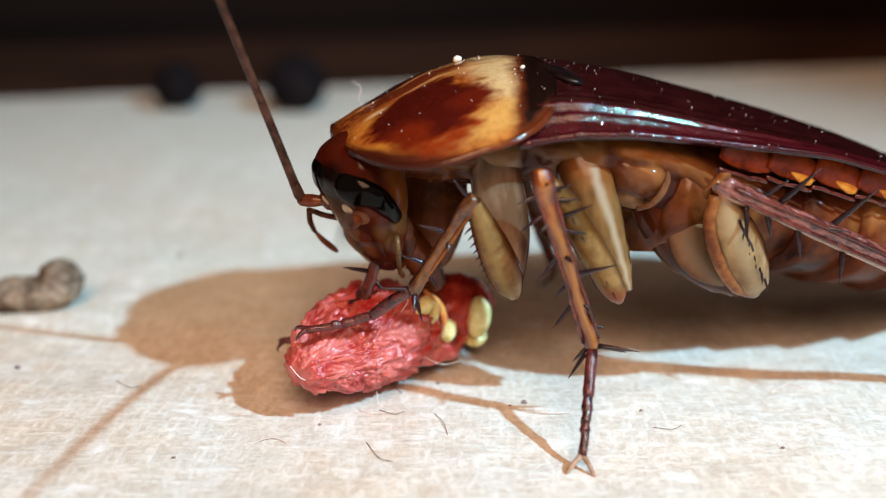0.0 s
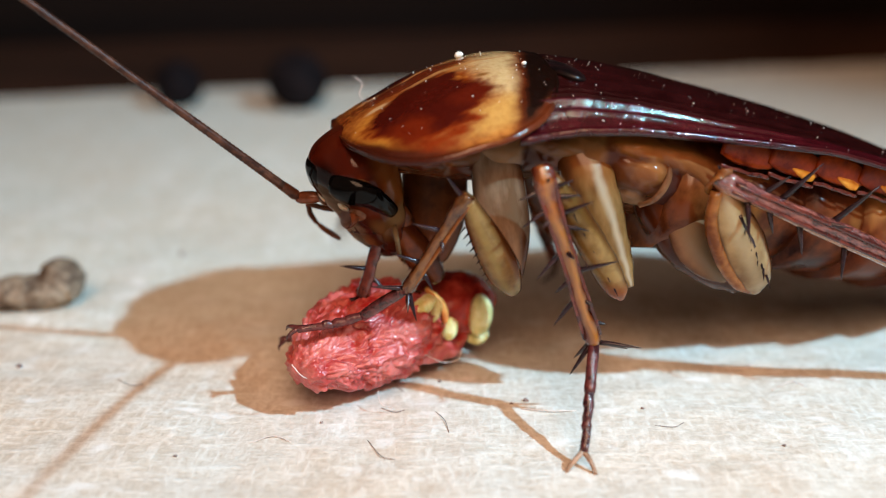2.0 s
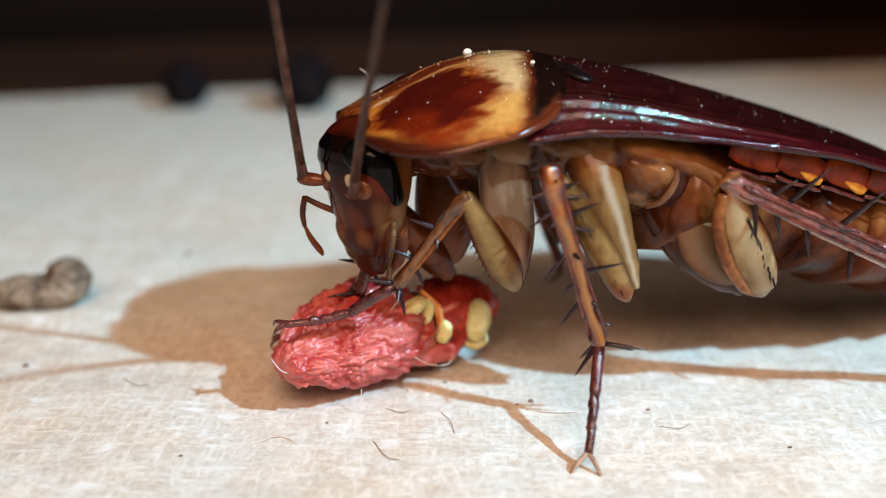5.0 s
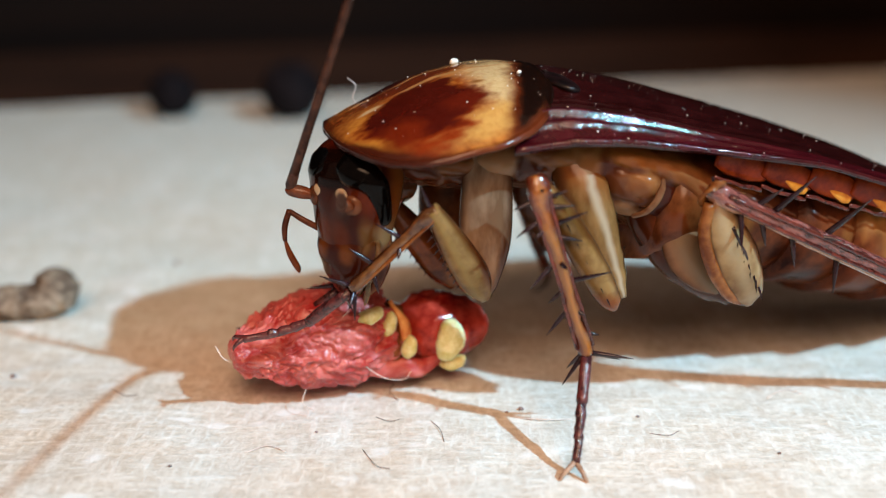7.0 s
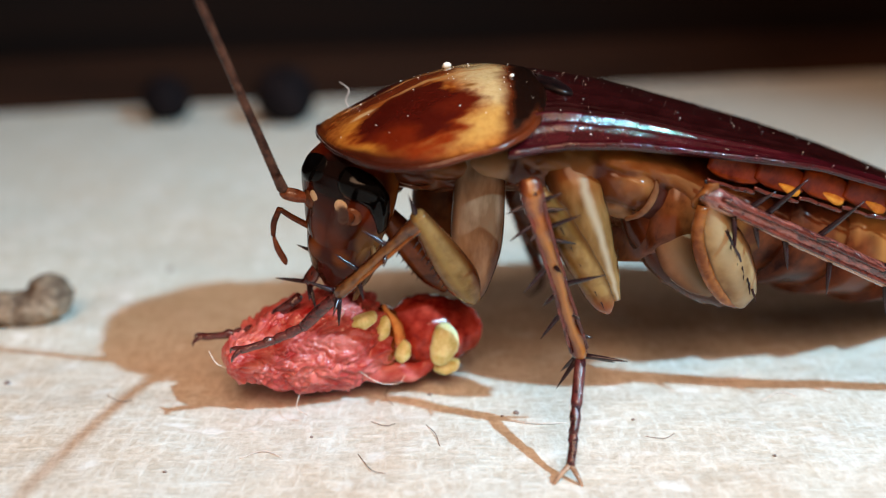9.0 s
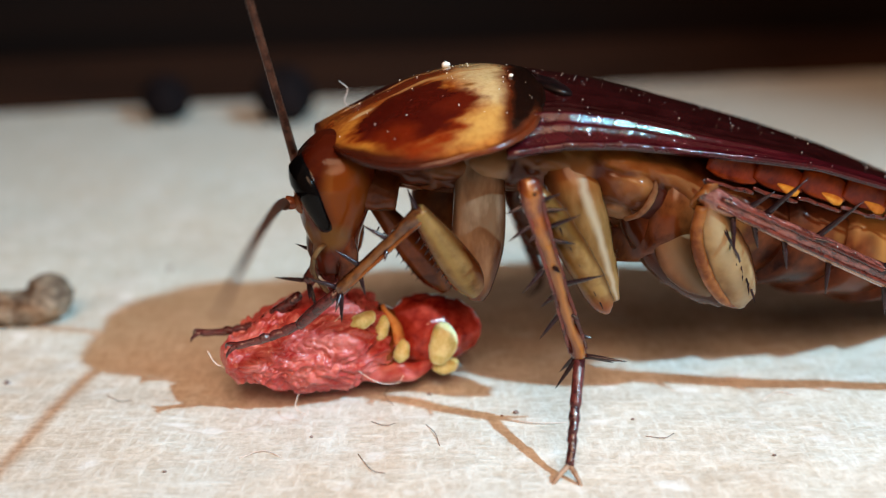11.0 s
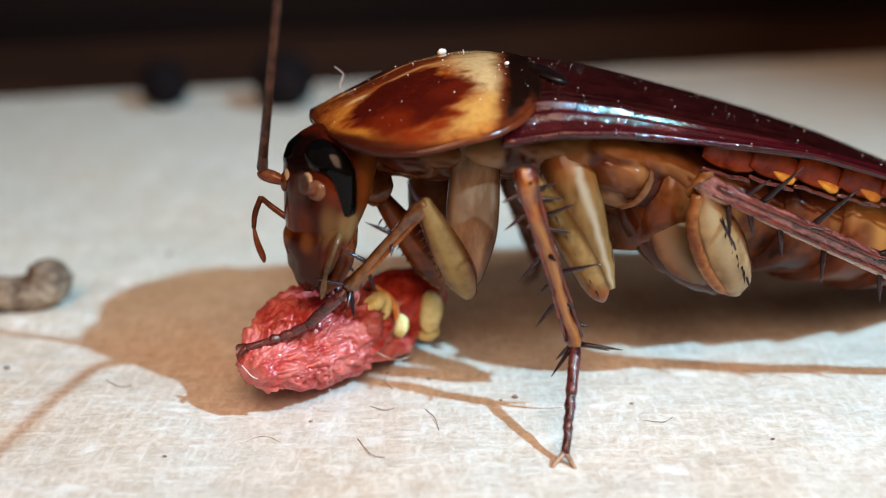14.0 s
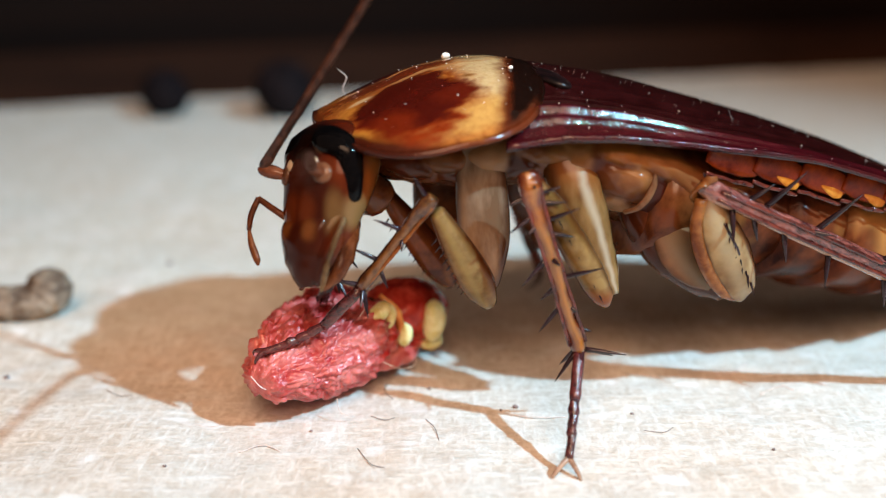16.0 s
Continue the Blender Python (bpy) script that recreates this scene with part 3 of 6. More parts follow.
# ---- cockroach ----
def build_pronotum(root):
    """The shield: a domed plate with a rounded outline and a thin turned edge."""
    bm = bmesh.new()
    n, m = 80, 18
    length, half = 7.5, 4.6

    def outline(q):
        c, s = math.cos(q), math.sin(q)
        x = -length / 2 + (length / 2) * math.copysign(abs(c) ** 0.8, c)
        grow = 1.0 - 0.1 * max(0, c) ** 1.5
        return x, half * grow * math.copysign(abs(s) ** 0.78, s)

    def top(x, y):
        crest = np.interp(x, [-7.5, -7.2, -6.1, -4.9, -3.6, -2.4, -1.26, -0.34, 0], [0.5, 0.61, 0.89, 1.04, 1.13, 1.02, 0.73, 0.34, 0.1])
        fall = np.interp(x, [-7.4, -7.0, -6.2, -5.3, -4.2, -2.9, -1.8, -1, 0], [0.9, 1.2, 1.5, 1.6, 1.7, 1.9, 2.05, 2.3, 2.3])
        return float(crest - fall * (abs(y) / 4.7) ** 2) + 0.05 * noise.noise((x * 0.8, y * 0.8, 3)) + 0.02 * noise.noise((x * 2.3, y * 2.3, 8))

    def ring_at(k, drop, lip=0.0):
        ring = []
        for i in range(n):
            x, y = outline(2 * math.pi * i / n)
            x, y = -length / 2 + (x + length / 2) * k, y * k
            ring.append((x, y, top(x, y) - drop + lip))
        return ring

    ks = [max(0.004, (j / m) ** 0.8) for j in range(m + 1)]
    rings = [ring_at(k, 0) for k in ks[:-1] if k < 0.94]
    rings += [ring_at(0.955, 0.0), ring_at(0.968, 0.035), ring_at(0.978, 0, 0.02), ring_at(0.99, 0, 0.02), ring_at(1.0, 0.05), ring_at(0.994, 0.13)]
    rings += [ring_at(max(0.004, k * 0.97), 0.2) for k in reversed(ks)]
    skin(bm, rings)
    shield = part("pronotum", bm, PRONOTUM, root, "amber shield with a dark red-brown blotch", mm_pose(3.2, -2.9, 11.4, 0, -18, 15))
    # white specks: dust, and sparkles of the shell made as white dots
    bm = bmesh.new()
    rng = random.Random(4)
    for k in range(64):
        q, u = rng.uniform(0, 2 * math.pi), rng.random() ** 0.5 * 0.93
        x, y = outline(q)
        x, y = -length / 2 + (x + length / 2) * u, y * u
        r = 0.009 + 0.018 * rng.random() ** 3
        ball(bm, (x, y, top(x, y) + r * 0.6), (r, r * rng.uniform(0.6, 1.4), r * 0.8), 8, 6)
    tagged(part("dust_glints", bm, DUST, shield, "tiny white dusty specks doubling as painted sparkles"), kind="stuff")
    for x, y, r in ((-2.5, 0.9, 0.13), (-1.05, -1.45, 0.075)):
        bm = bmesh.new()
        ball(bm, (x, y, top(x, y) + r * 0.7), (r * 1.2, r, r * 0.8), 12, 8)
        for v in bm.verts:
            v.co += 0.25 * r * noise.noise_vector(v.co * 9)
        part("crumb", bm, DUST, shield, "white crumb")
    bm = bmesh.new()
    rows = []
    for i in range(25):
        x, y = outline(math.pi + radians(-62 + 124 * i / 24))
        thick = 0.1 * math.sin(math.pi * (0.04 + 0.92 * i / 24)) ** 0.6
        rows.append((x + 0.06, y * 0.985, top(x, y) - 0.12, thick, thick))
    limb(bm, rows, 10, 3, (0, 0, 1), 0.02)
    part("front_rim", bm, CROWN, shield, "dark brown rolled front rim")
    bm = bmesh.new()
    limb(bm, [(-5.9, 2.6, top(-5.9, 2.6), 0.02, 0.02), (-6.0, 2.5, 0.75, 0.018, 0.018), (-5.75, 2.5, 1.1, 0.017, 0.017), (-5.95, 2.55, 1.45, 0.012, 0.012)], 6, 5)
    part("bristle", bm, FIBRE, shield, "pale curled fibre")
    return shield

def wing_height(x, v):
    """Height of the wing case at x from its base and v from 0 (middle) to 1 (edge)."""
    crest = np.interp(x, [0, 0.6, 2.5, 4.7, 7, 9.6, 12.3, 15.7, 20, 27], [0.1, 0.26, 0.47, 0.56, 0.58, 0.55, 0.43, 0.08, -0.8, -2.4])
    roof = np.interp(x, [0, 5, 9, 16, 27], [1.0, 0.85, 0.55, 0.3, 0.2])
    side = np.interp(x, [0, 2, 5, 9, 13, 17, 27], [0.85, 0.6, 0.34, 0.14, 0.2, 0.5, 0.55])
    k = v / 0.8
    return float(crest - roof * min(k, 1.0) ** 2 - (roof * 0.5 * (v - 0.8) + side * ((v - 0.8) / 0.2) ** 0.9 if v > 0.8 else 0))

def wing_half(x):
    return 4.2 + 0.9 * math.sin(min(x / 10, 1) * math.pi / 2) - (0 if x < 13 else 4.9 * ((x - 13) / 14.5) ** 1.35)


WING_AT = mm_pose(2.8, -3.0, 11.4, 0, 16.7, 16)


def build_wings(root):
    for side, lift in ((-1, 0.0), (1, -0.1)):
        bm = bmesh.new()
        nx, nv = 80, 110
        tops, lows = [], []
        for layer, out in ((0, tops), (1, lows)):
            for i in range(nx + 1):
                x = -1.2 + 28.65 * i / nx
                w = max(wing_half(max(x, 0)), 0.15)
                row = []
                for j in range(nv + 1):
                    v = -0.12 + 1.12 * j / nv
                    z = wing_height(max(x, 0), abs(v)) + lift - 0.1 * layer - 0.4 * max(0.0, -x)
                    if not layer:
                        veins = max(0, math.sin(v * 40 + 0.25 * x * (1 - v))) ** 3
                        fade = max(0.0, 1 - max(x - 3, 0) / 8)
                        for at, high, wide in ((0.73, 0.07, 0.02), (0.8, 0.13, 0.02), (0.865, 0.11, 0.018)):
                            z += high * fade * math.exp(-(((v - at - 0.004 * x) / wide) ** 2))
                        z += 0.03 * veins * min(1, max(0, v) * 1.6) + 0.014 * noise.noise((x * 3.2, v * 30, side)) + (0.07 if v > 0.97 else 0)
                    row.append((x, side * v * w, z))
                out.append(row)
        skin(bm, [a + b[::-1] for a, b in zip(tops, lows)])
        ob = part("wing_case", bm, [WING, WING_SIDE], root, "glossy dark brown wing case with fine veins", WING_AT)
        for p in ob.data.polygons:
            x, y = p.center.x / MM, abs(p.center.y) / MM
            if y > 0.8 * wing_half(max(x, 0)):
                p.material_index = 1
    # white specks on the wing, part dust, part glints set as white dots
    bm = bmesh.new()
    rng = random.Random(9)
    for k in range(110):
        x, v = 0.4 + 15 * rng.random() ** 1.6, rng.uniform(0.0, 0.97)
        r = 0.009 + 0.018 * rng.random() ** 3
        ball(bm, (x, -v * wing_half(x), wing_height(x, v) + 0.02 + r * 0.5), (r, r * rng.uniform(0.6, 1.4), r * 0.8), 8, 6)
    tagged(part("dust_glints", bm, DUST, root, "tiny white dusty specks doubling as painted sparkles", WING_AT), kind="stuff")
    bm = bmesh.new()
    ball(bm, (0.75, 0, -0.12), (0.85, 2.6, 0.33), 28, 14)
    part("scutellum", bm, SHOULDER, root, "black wing root behind the shield", WING_AT)

def build_abdomen(root):
    """Ring plates from the thorax to the tail, each overlapping the next."""
    at = mm_pose(2.8, -3.0, 11.4, 0, 15.0, 16)
    for k in range(8):
        bm = bmesh.new()
        x0 = 4.6 + 2.5 * k
        rings = []
        for i in range(5):
            x = x0 + 2.9 * i / 4
            grow = 1.0 - 0.03 * i - (0 if x < 14 else 0.8 * ((x - 14) / 14) ** 1.3)
            half, deep = 4.35 * grow, 2.6 * grow
            ring = []
            for q in range(32):
                a = 2 * math.pi * q / 32
                c, s = math.cos(a), math.sin(a)
                ring.append((x, half * math.copysign(abs(c) ** 0.8, c), -3.0 + deep * s * (0.92 if s > 0 else 1.0)))
            rings.append(ring)
        skin(bm, rings)
        part("abdomen_segment", bm, ABDOMEN if k < 1 else ABDOMEN_DARK, root, "" if k else "brown belly plate", at)
    for k in range(9):
        x0 = 5.37 + 1.8 * k
        low = 0.012 * x0 - 0.0022 * max(0.0, x0 - 9) ** 2
        for drop, high, mat, name, label in ((-0.98, 0.46, ORANGE_DARK, "tergite", "dark red-orange upper plate"), (-1.28, 0.19, ORANGE_EDGE, "tergite_edge", "bright yellow-orange plate edge")):
            if name == "tergite_edge" and k < 1:
                continue
            bm = bmesh.new()
            rows = []
            for i in range(5):
                x = x0 + (2.05 * i / 4 if high > 0.3 else 0.95 + 0.95 * i / 4)
                grow = 1.0 - 0.012 * i - (0 if x < 14 else 0.8 * ((x - 14) / 14) ** 1.3)
                swell = (0.65, 0.95, 1.0, 0.95, 0.6)[i] if high > 0.3 else (0.2, 0.6, 0.95, 1.15, 0.7)[i]
                rows.append((x, -4.5 * grow - (0.14 if high > 0.3 else 0.16) * i / 4, drop - 0.14 + low + (0.05, 0, -0.04, -0.08, -0.14)[i], 0.07 if high > 0.3 else 0.05, high * swell))
            limb(bm, rows, 12, 4)
            part(name, bm, mat, root, label, at)
        bm = bmesh.new()
        limb(bm, [(x0 + 0.1 + 0.46 * i, -4.5 * (1 - (0 if x0 + 0.46 * i < 14 else 0.8 * ((x0 + 0.46 * i - 14) / 14) ** 1.3)) - 0.02, -1.72 + low - 0.03 * i, 0.05, 0.06 + 0.02 * (i % 2)) for i in range(5)], 10, 4, (0, 1, 0), 0.06)
        part("side_fold", bm, TIBIA_DARK, root, "glossy dark fold along the flank" if k == 0 else "", at)


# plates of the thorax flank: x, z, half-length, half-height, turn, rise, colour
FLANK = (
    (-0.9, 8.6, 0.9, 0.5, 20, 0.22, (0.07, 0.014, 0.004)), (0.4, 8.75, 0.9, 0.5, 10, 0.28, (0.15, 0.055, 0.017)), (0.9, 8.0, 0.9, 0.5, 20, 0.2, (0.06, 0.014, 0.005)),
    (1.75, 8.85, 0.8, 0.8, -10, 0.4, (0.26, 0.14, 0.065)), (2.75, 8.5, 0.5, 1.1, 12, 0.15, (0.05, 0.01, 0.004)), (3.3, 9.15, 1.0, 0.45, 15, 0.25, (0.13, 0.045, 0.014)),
    # last of these three: orange glow under the wing, put into the colour
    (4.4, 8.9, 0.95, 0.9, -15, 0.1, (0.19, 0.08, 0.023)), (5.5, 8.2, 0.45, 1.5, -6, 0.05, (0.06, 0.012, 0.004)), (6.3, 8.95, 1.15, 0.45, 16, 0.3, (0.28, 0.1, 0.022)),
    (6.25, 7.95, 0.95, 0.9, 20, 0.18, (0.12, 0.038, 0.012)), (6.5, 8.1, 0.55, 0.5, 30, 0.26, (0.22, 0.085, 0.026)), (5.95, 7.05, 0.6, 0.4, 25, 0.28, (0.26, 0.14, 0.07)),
    # first of these three: a hollow, its shade painted as dark red-brown
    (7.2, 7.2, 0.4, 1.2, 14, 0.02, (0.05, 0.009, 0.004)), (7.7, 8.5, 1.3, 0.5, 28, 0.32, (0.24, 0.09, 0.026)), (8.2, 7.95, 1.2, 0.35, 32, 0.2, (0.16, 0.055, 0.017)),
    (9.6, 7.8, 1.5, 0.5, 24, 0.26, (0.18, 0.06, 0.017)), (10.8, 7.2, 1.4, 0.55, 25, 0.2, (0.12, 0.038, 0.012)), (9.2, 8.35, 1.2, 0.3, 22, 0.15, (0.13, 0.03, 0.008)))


def flank_distance(x, z, plate):
    cx, cz, a, c, turn = plate[:5]
    q = radians(turn)
    u, v = (x - cx) * math.cos(q) - (z - cz) * math.sin(q), (x - cx) * math.sin(q) + (z - cz) * math.cos(q)
    return math.hypot(u / a, v / c)


def flank_material():
    """Brown skin with amber, beige and red-brown plates whose pigments run into one another, a hollow's shade and a
    glow painted among them.
    """
    m = surface("thorax_flank", (0.045, 0.01, 0.003), (0.13, 0.035, 0.009), 0.2, 700.0, 0.4, 0.00006, spec=0.2, coat=0.12, sss=0.12)
    t = m.node_tree
    b = t.nodes["Principled BSDF"]
    c = b.inputs["Base Color"].links[0].from_socket
    co = t.nodes.new("ShaderNodeTexCoord")
    n = node(t, "ShaderNodeTexNoise", Scale=1100.0, Detail=5.0, Roughness=0.6)
    t.links.new(co.outputs["Object"], n.inputs["Vector"])
    w = math_node(t, "MULTIPLY", math_node(t, "SUBTRACT", n.outputs[0], 0.5), 0.9)
    sep = t.nodes.new("ShaderNodeSeparateXYZ")
    t.links.new(co.outputs["Object"], sep.inputs[0])
    x, z = math_node(t, "MULTIPLY", sep.outputs[0], 1000.0), math_node(t, "MULTIPLY", sep.outputs[2], 1000.0)
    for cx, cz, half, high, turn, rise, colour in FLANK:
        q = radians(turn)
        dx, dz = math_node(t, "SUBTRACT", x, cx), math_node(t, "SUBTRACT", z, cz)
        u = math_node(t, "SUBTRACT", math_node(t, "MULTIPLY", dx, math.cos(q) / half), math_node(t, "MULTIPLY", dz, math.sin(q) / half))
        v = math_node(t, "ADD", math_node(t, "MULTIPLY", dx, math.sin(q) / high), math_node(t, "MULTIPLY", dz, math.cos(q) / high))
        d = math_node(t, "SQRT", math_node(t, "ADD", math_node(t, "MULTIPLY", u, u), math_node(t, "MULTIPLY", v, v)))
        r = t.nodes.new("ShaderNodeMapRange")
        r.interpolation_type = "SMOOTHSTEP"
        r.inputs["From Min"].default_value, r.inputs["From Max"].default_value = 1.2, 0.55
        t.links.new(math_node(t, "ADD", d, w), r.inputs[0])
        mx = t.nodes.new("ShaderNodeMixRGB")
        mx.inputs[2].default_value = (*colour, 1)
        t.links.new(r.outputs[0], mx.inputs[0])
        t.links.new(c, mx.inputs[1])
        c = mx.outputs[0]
    t.links.new(c, b.inputs["Base Color"])
    return m


def build_thorax(root):
    """The underside: a folded body whose flank swells into soft overlapping plates."""
    bm = bmesh.new()
    limb(bm, [(-2.2, -4.9, 8.9, 0.8, 0.8), (0.0, -4.2, 8.8, 1.7, 1.2), (2.5, -3.4, 9.0, 2.6, 1.5), (5.5, -2.5, 8.5, 3.6, 2.0), (9.0, -1.4, 6.9, 3.7, 2.5), (12, -0.5, 5.6, 3.3, 2.3)], 150, 30, (-0.28, 0.96, 0), 0.05)
    for v in bm.verts:
        x, y, z = v.co
        if y > -2.5:
            continue
        lift = crease = 0.0
        for plate in FLANK:
            d = flank_distance(x, z, plate)
            if d < 1.6:
                dome = plate[5] * max(0.0, 1 - d * d) ** 0.7
                lift = max(lift, dome) if dome > 0 else lift
                crease = max(crease, 0.12 * math.exp(-((d - 1.05) / 0.1) ** 2))
        v.co.y -= min(1, (-2.5 - y) / 1.5) * (lift * 1.2 - crease * (0.5 if x > 3 else 0.0) + 0.04 * noise.noise((x * 2.6, 0, z * 2.6)))
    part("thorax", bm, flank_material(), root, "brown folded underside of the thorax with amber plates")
    bm = bmesh.new()
    limb(bm, [(6.25, -5.6, 6.95, 0.1, 0.08), (6.7, -6.0, 7.3, 0.12, 0.06), (7.05, -5.95, 7.85, 0.12, 0.06), (7.15, -5.8, 8.45, 0.05, 0.04)], 10, 6, (0.9, 0, -0.4), 0.03)
    part("thorax_fold", bm, BEIGE, root, "pale curved skin fold")


def frame_of(a, b, up=(0, -1, 0)):
    """A pose at a whose x axis points to b and whose z axis leans towards up."""
    a, b = Vector(a), Vector(b)
    x = (b - a).normalized()
    z = Vector(up) - x * x.dot(Vector(up))
    z.normalize()
    y = z.cross(x)
    m = Matrix((x, y, z)).transposed().to_4x4()
    m.translation = a * MM
    return m


def thorns(root_part, rows, at_len, r=0.09):
    """Thorns on a shin: rows of place along, direction x, y, z, length."""
    for u, dx, dy, dz, ln in rows:
        bm = bmesh.new()
        d = Vector((dx, dy, dz)).normalized()
        base = Vector((u * at_len, 0, 0)) + 0.18 * d
        spike(bm, base, base + ln * d, r, 0.0)
        part("spine", bm, THORN, root_part)

def build_foot(name_it, length, bow, claw, root, label="", at=None):
    """Tarsus with its joints, along x, and two claws at its tip."""
    bm = bmesh.new()
    rows = []
    joints = [0, 0.46, 0.6, 0.71, 0.8, 1.0]
    for i, u in enumerate(joints):
        w = 0.19 - 0.05 * u
        z = bow * math.sin(u * math.pi)
        rows += [(u * length - 0.02, 0, z, w, w)] if i in (0, 5) else [(u * length - 0.1, 0, z, w * 1.08, w * 1.1), (u * length + 0.05, 0, z, w * 0.88, w * 0.88)]
    limb(bm, rows, 12, 4, (0, 1, 0), 0.06)
    foot = part(name_it, bm, TARSUS, root, label, at)
    for s in (-1, 1):
        bm = bmesh.new()
        limb(bm, [(length - 0.08, 0, 0, 0.1, 0.1), (length + 0.3 * claw, s * 0.26 * claw, 0.1 * claw, 0.075, 0.075), (length + 0.62 * claw, s * 0.42 * claw, 0.02, 0.05, 0.05), (length + 0.85 * claw, s * 0.42 * claw, -0.1, 0.018, 0.018)], 8, 4)
        part("claw", bm, CLAW if claw > 1.05 else TARSUS, foot, "pale horn-coloured claw" if claw > 1.05 else "")
    return foot



def build_mid_leg(root):
    knee, shin_end, foot = (2.8, -8.0, 8.74), (4.6, -7.8, 3.0), (4.05, -10.2, 0.1)
    bm = bmesh.new()
    limb(bm, [(4.0, -4.3, 10.0, 0.75, 0.4), (4.3, -5.2, 8.9, 0.95, 0.65), (4.6, -5.8, 7.8, 0.84, 0.62), (5.0, -6.1, 6.7, 0.72, 0.55), (5.55, -6.3, 5.2, 0.46, 0.45), (5.85, -6.4, 4.4, 0.22, 0.22)], 20, 6, (1, 0.2, 0.2), 0.06)
    part("coxa", bm, OLIVE, root, "olive-brown hip plate with a painted milky highlight")
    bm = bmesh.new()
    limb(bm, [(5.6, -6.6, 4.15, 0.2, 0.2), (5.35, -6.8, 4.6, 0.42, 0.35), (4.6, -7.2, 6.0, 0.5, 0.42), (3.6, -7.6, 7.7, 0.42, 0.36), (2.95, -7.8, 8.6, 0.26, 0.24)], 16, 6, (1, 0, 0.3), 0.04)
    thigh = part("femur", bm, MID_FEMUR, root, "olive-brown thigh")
    for k in range(6):
        bm = bmesh.new()
        u = k / 5
        b = Vector((3.75 + 1.45 * u, -7.85 + 0.75 * u, 7.5 - 2.7 * u))
        spike(bm, b, b + Vector((0.2, -0.12, -0.42)), 0.035)
        part("spine", bm, THORN, thigh)
    ln = (Vector(shin_end) - Vector(knee)).length
    bm = bmesh.new()
    limb(bm, [(-0.2, 0, 0, 0.24, 0.24), (0.0, 0, 0, 0.34, 0.32), (0.45, 0, 0, 0.38, 0.36), (ln * 0.2, 0, 0, 0.3, 0.27), (ln * 0.5, 0, 0, 0.25, 0.22), (ln * 0.8, 0, 0, 0.24, 0.22), (ln * 0.96, 0, 0, 0.29, 0.27), (ln, 0, 0, 0.24, 0.24)], 14, 6, (0, 1, 0), 0.1)
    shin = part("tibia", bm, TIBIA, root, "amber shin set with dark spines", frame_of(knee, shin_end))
    for y, z in ((0.24, 0.13), (-0.22, 0.14)):
        bm = bmesh.new()
        limb(bm, [(0.3, y * 1.35, z * 1.35, 0.06, 0.06), (ln * 0.2, y * 1.05, z * 1.05, 0.075, 0.065), (ln * 0.5, y * 0.9, z * 0.9, 0.065, 0.065), (ln * 0.95, y * 1.15, z * 1.1, 0.065, 0.065)], 8, 6, (0, 1, 0), 0.03)
        part("ridge", bm, TIBIA_DARK, shin, "dark ridge along the shin")
    thorns(shin, [(0.06, -0.35, 0.3, 0.9, 0.35), (0.09, 0.05, -1, 0.3, 0.75), (0.1, -0.1, 1, 0.2, 0.7), (0.14, 0.25, 1, 0.1, 0.8), (0.19, 0.3, -1, 0.25, 0.95), (0.24, 0.35, -0.8, 0.5, 0.45), (0.25, -0.2, 1, 0.35, 1.15), (0.3, 0.5, 1, 0.1, 0.8),
                  (0.43, 0.55, -1, 0.3, 1.15), (0.45, 0.2, 0.3, 0.9, 0.4), (0.57, -0.05, 1, 0.3, 1.35), (0.6, 0.5, -1, 0, 0.6), (0.7, 0.65, -1, 0.25, 1.1), (0.72, 0.5, 0.6, 0.6, 0.35), (0.86, 0.5, 1, 0.2, 0.45),
                  (0.985, 0.75, -1, 0.3, 1.15), (0.99, 0.35, 1, 0.3, 1.35), (0.98, 0.6, -0.7, -0.4, 0.9), (0.98, 0.7, 0.9, -0.2, 1.1)], ln)
    build_foot("tarsus", (Vector(foot) - Vector(shin_end)).length - 0.25, 0.14, 1.1, root, "wine-dark foot with two claws", frame_of(shin_end, foot, (0.1, -0.5, 1)))

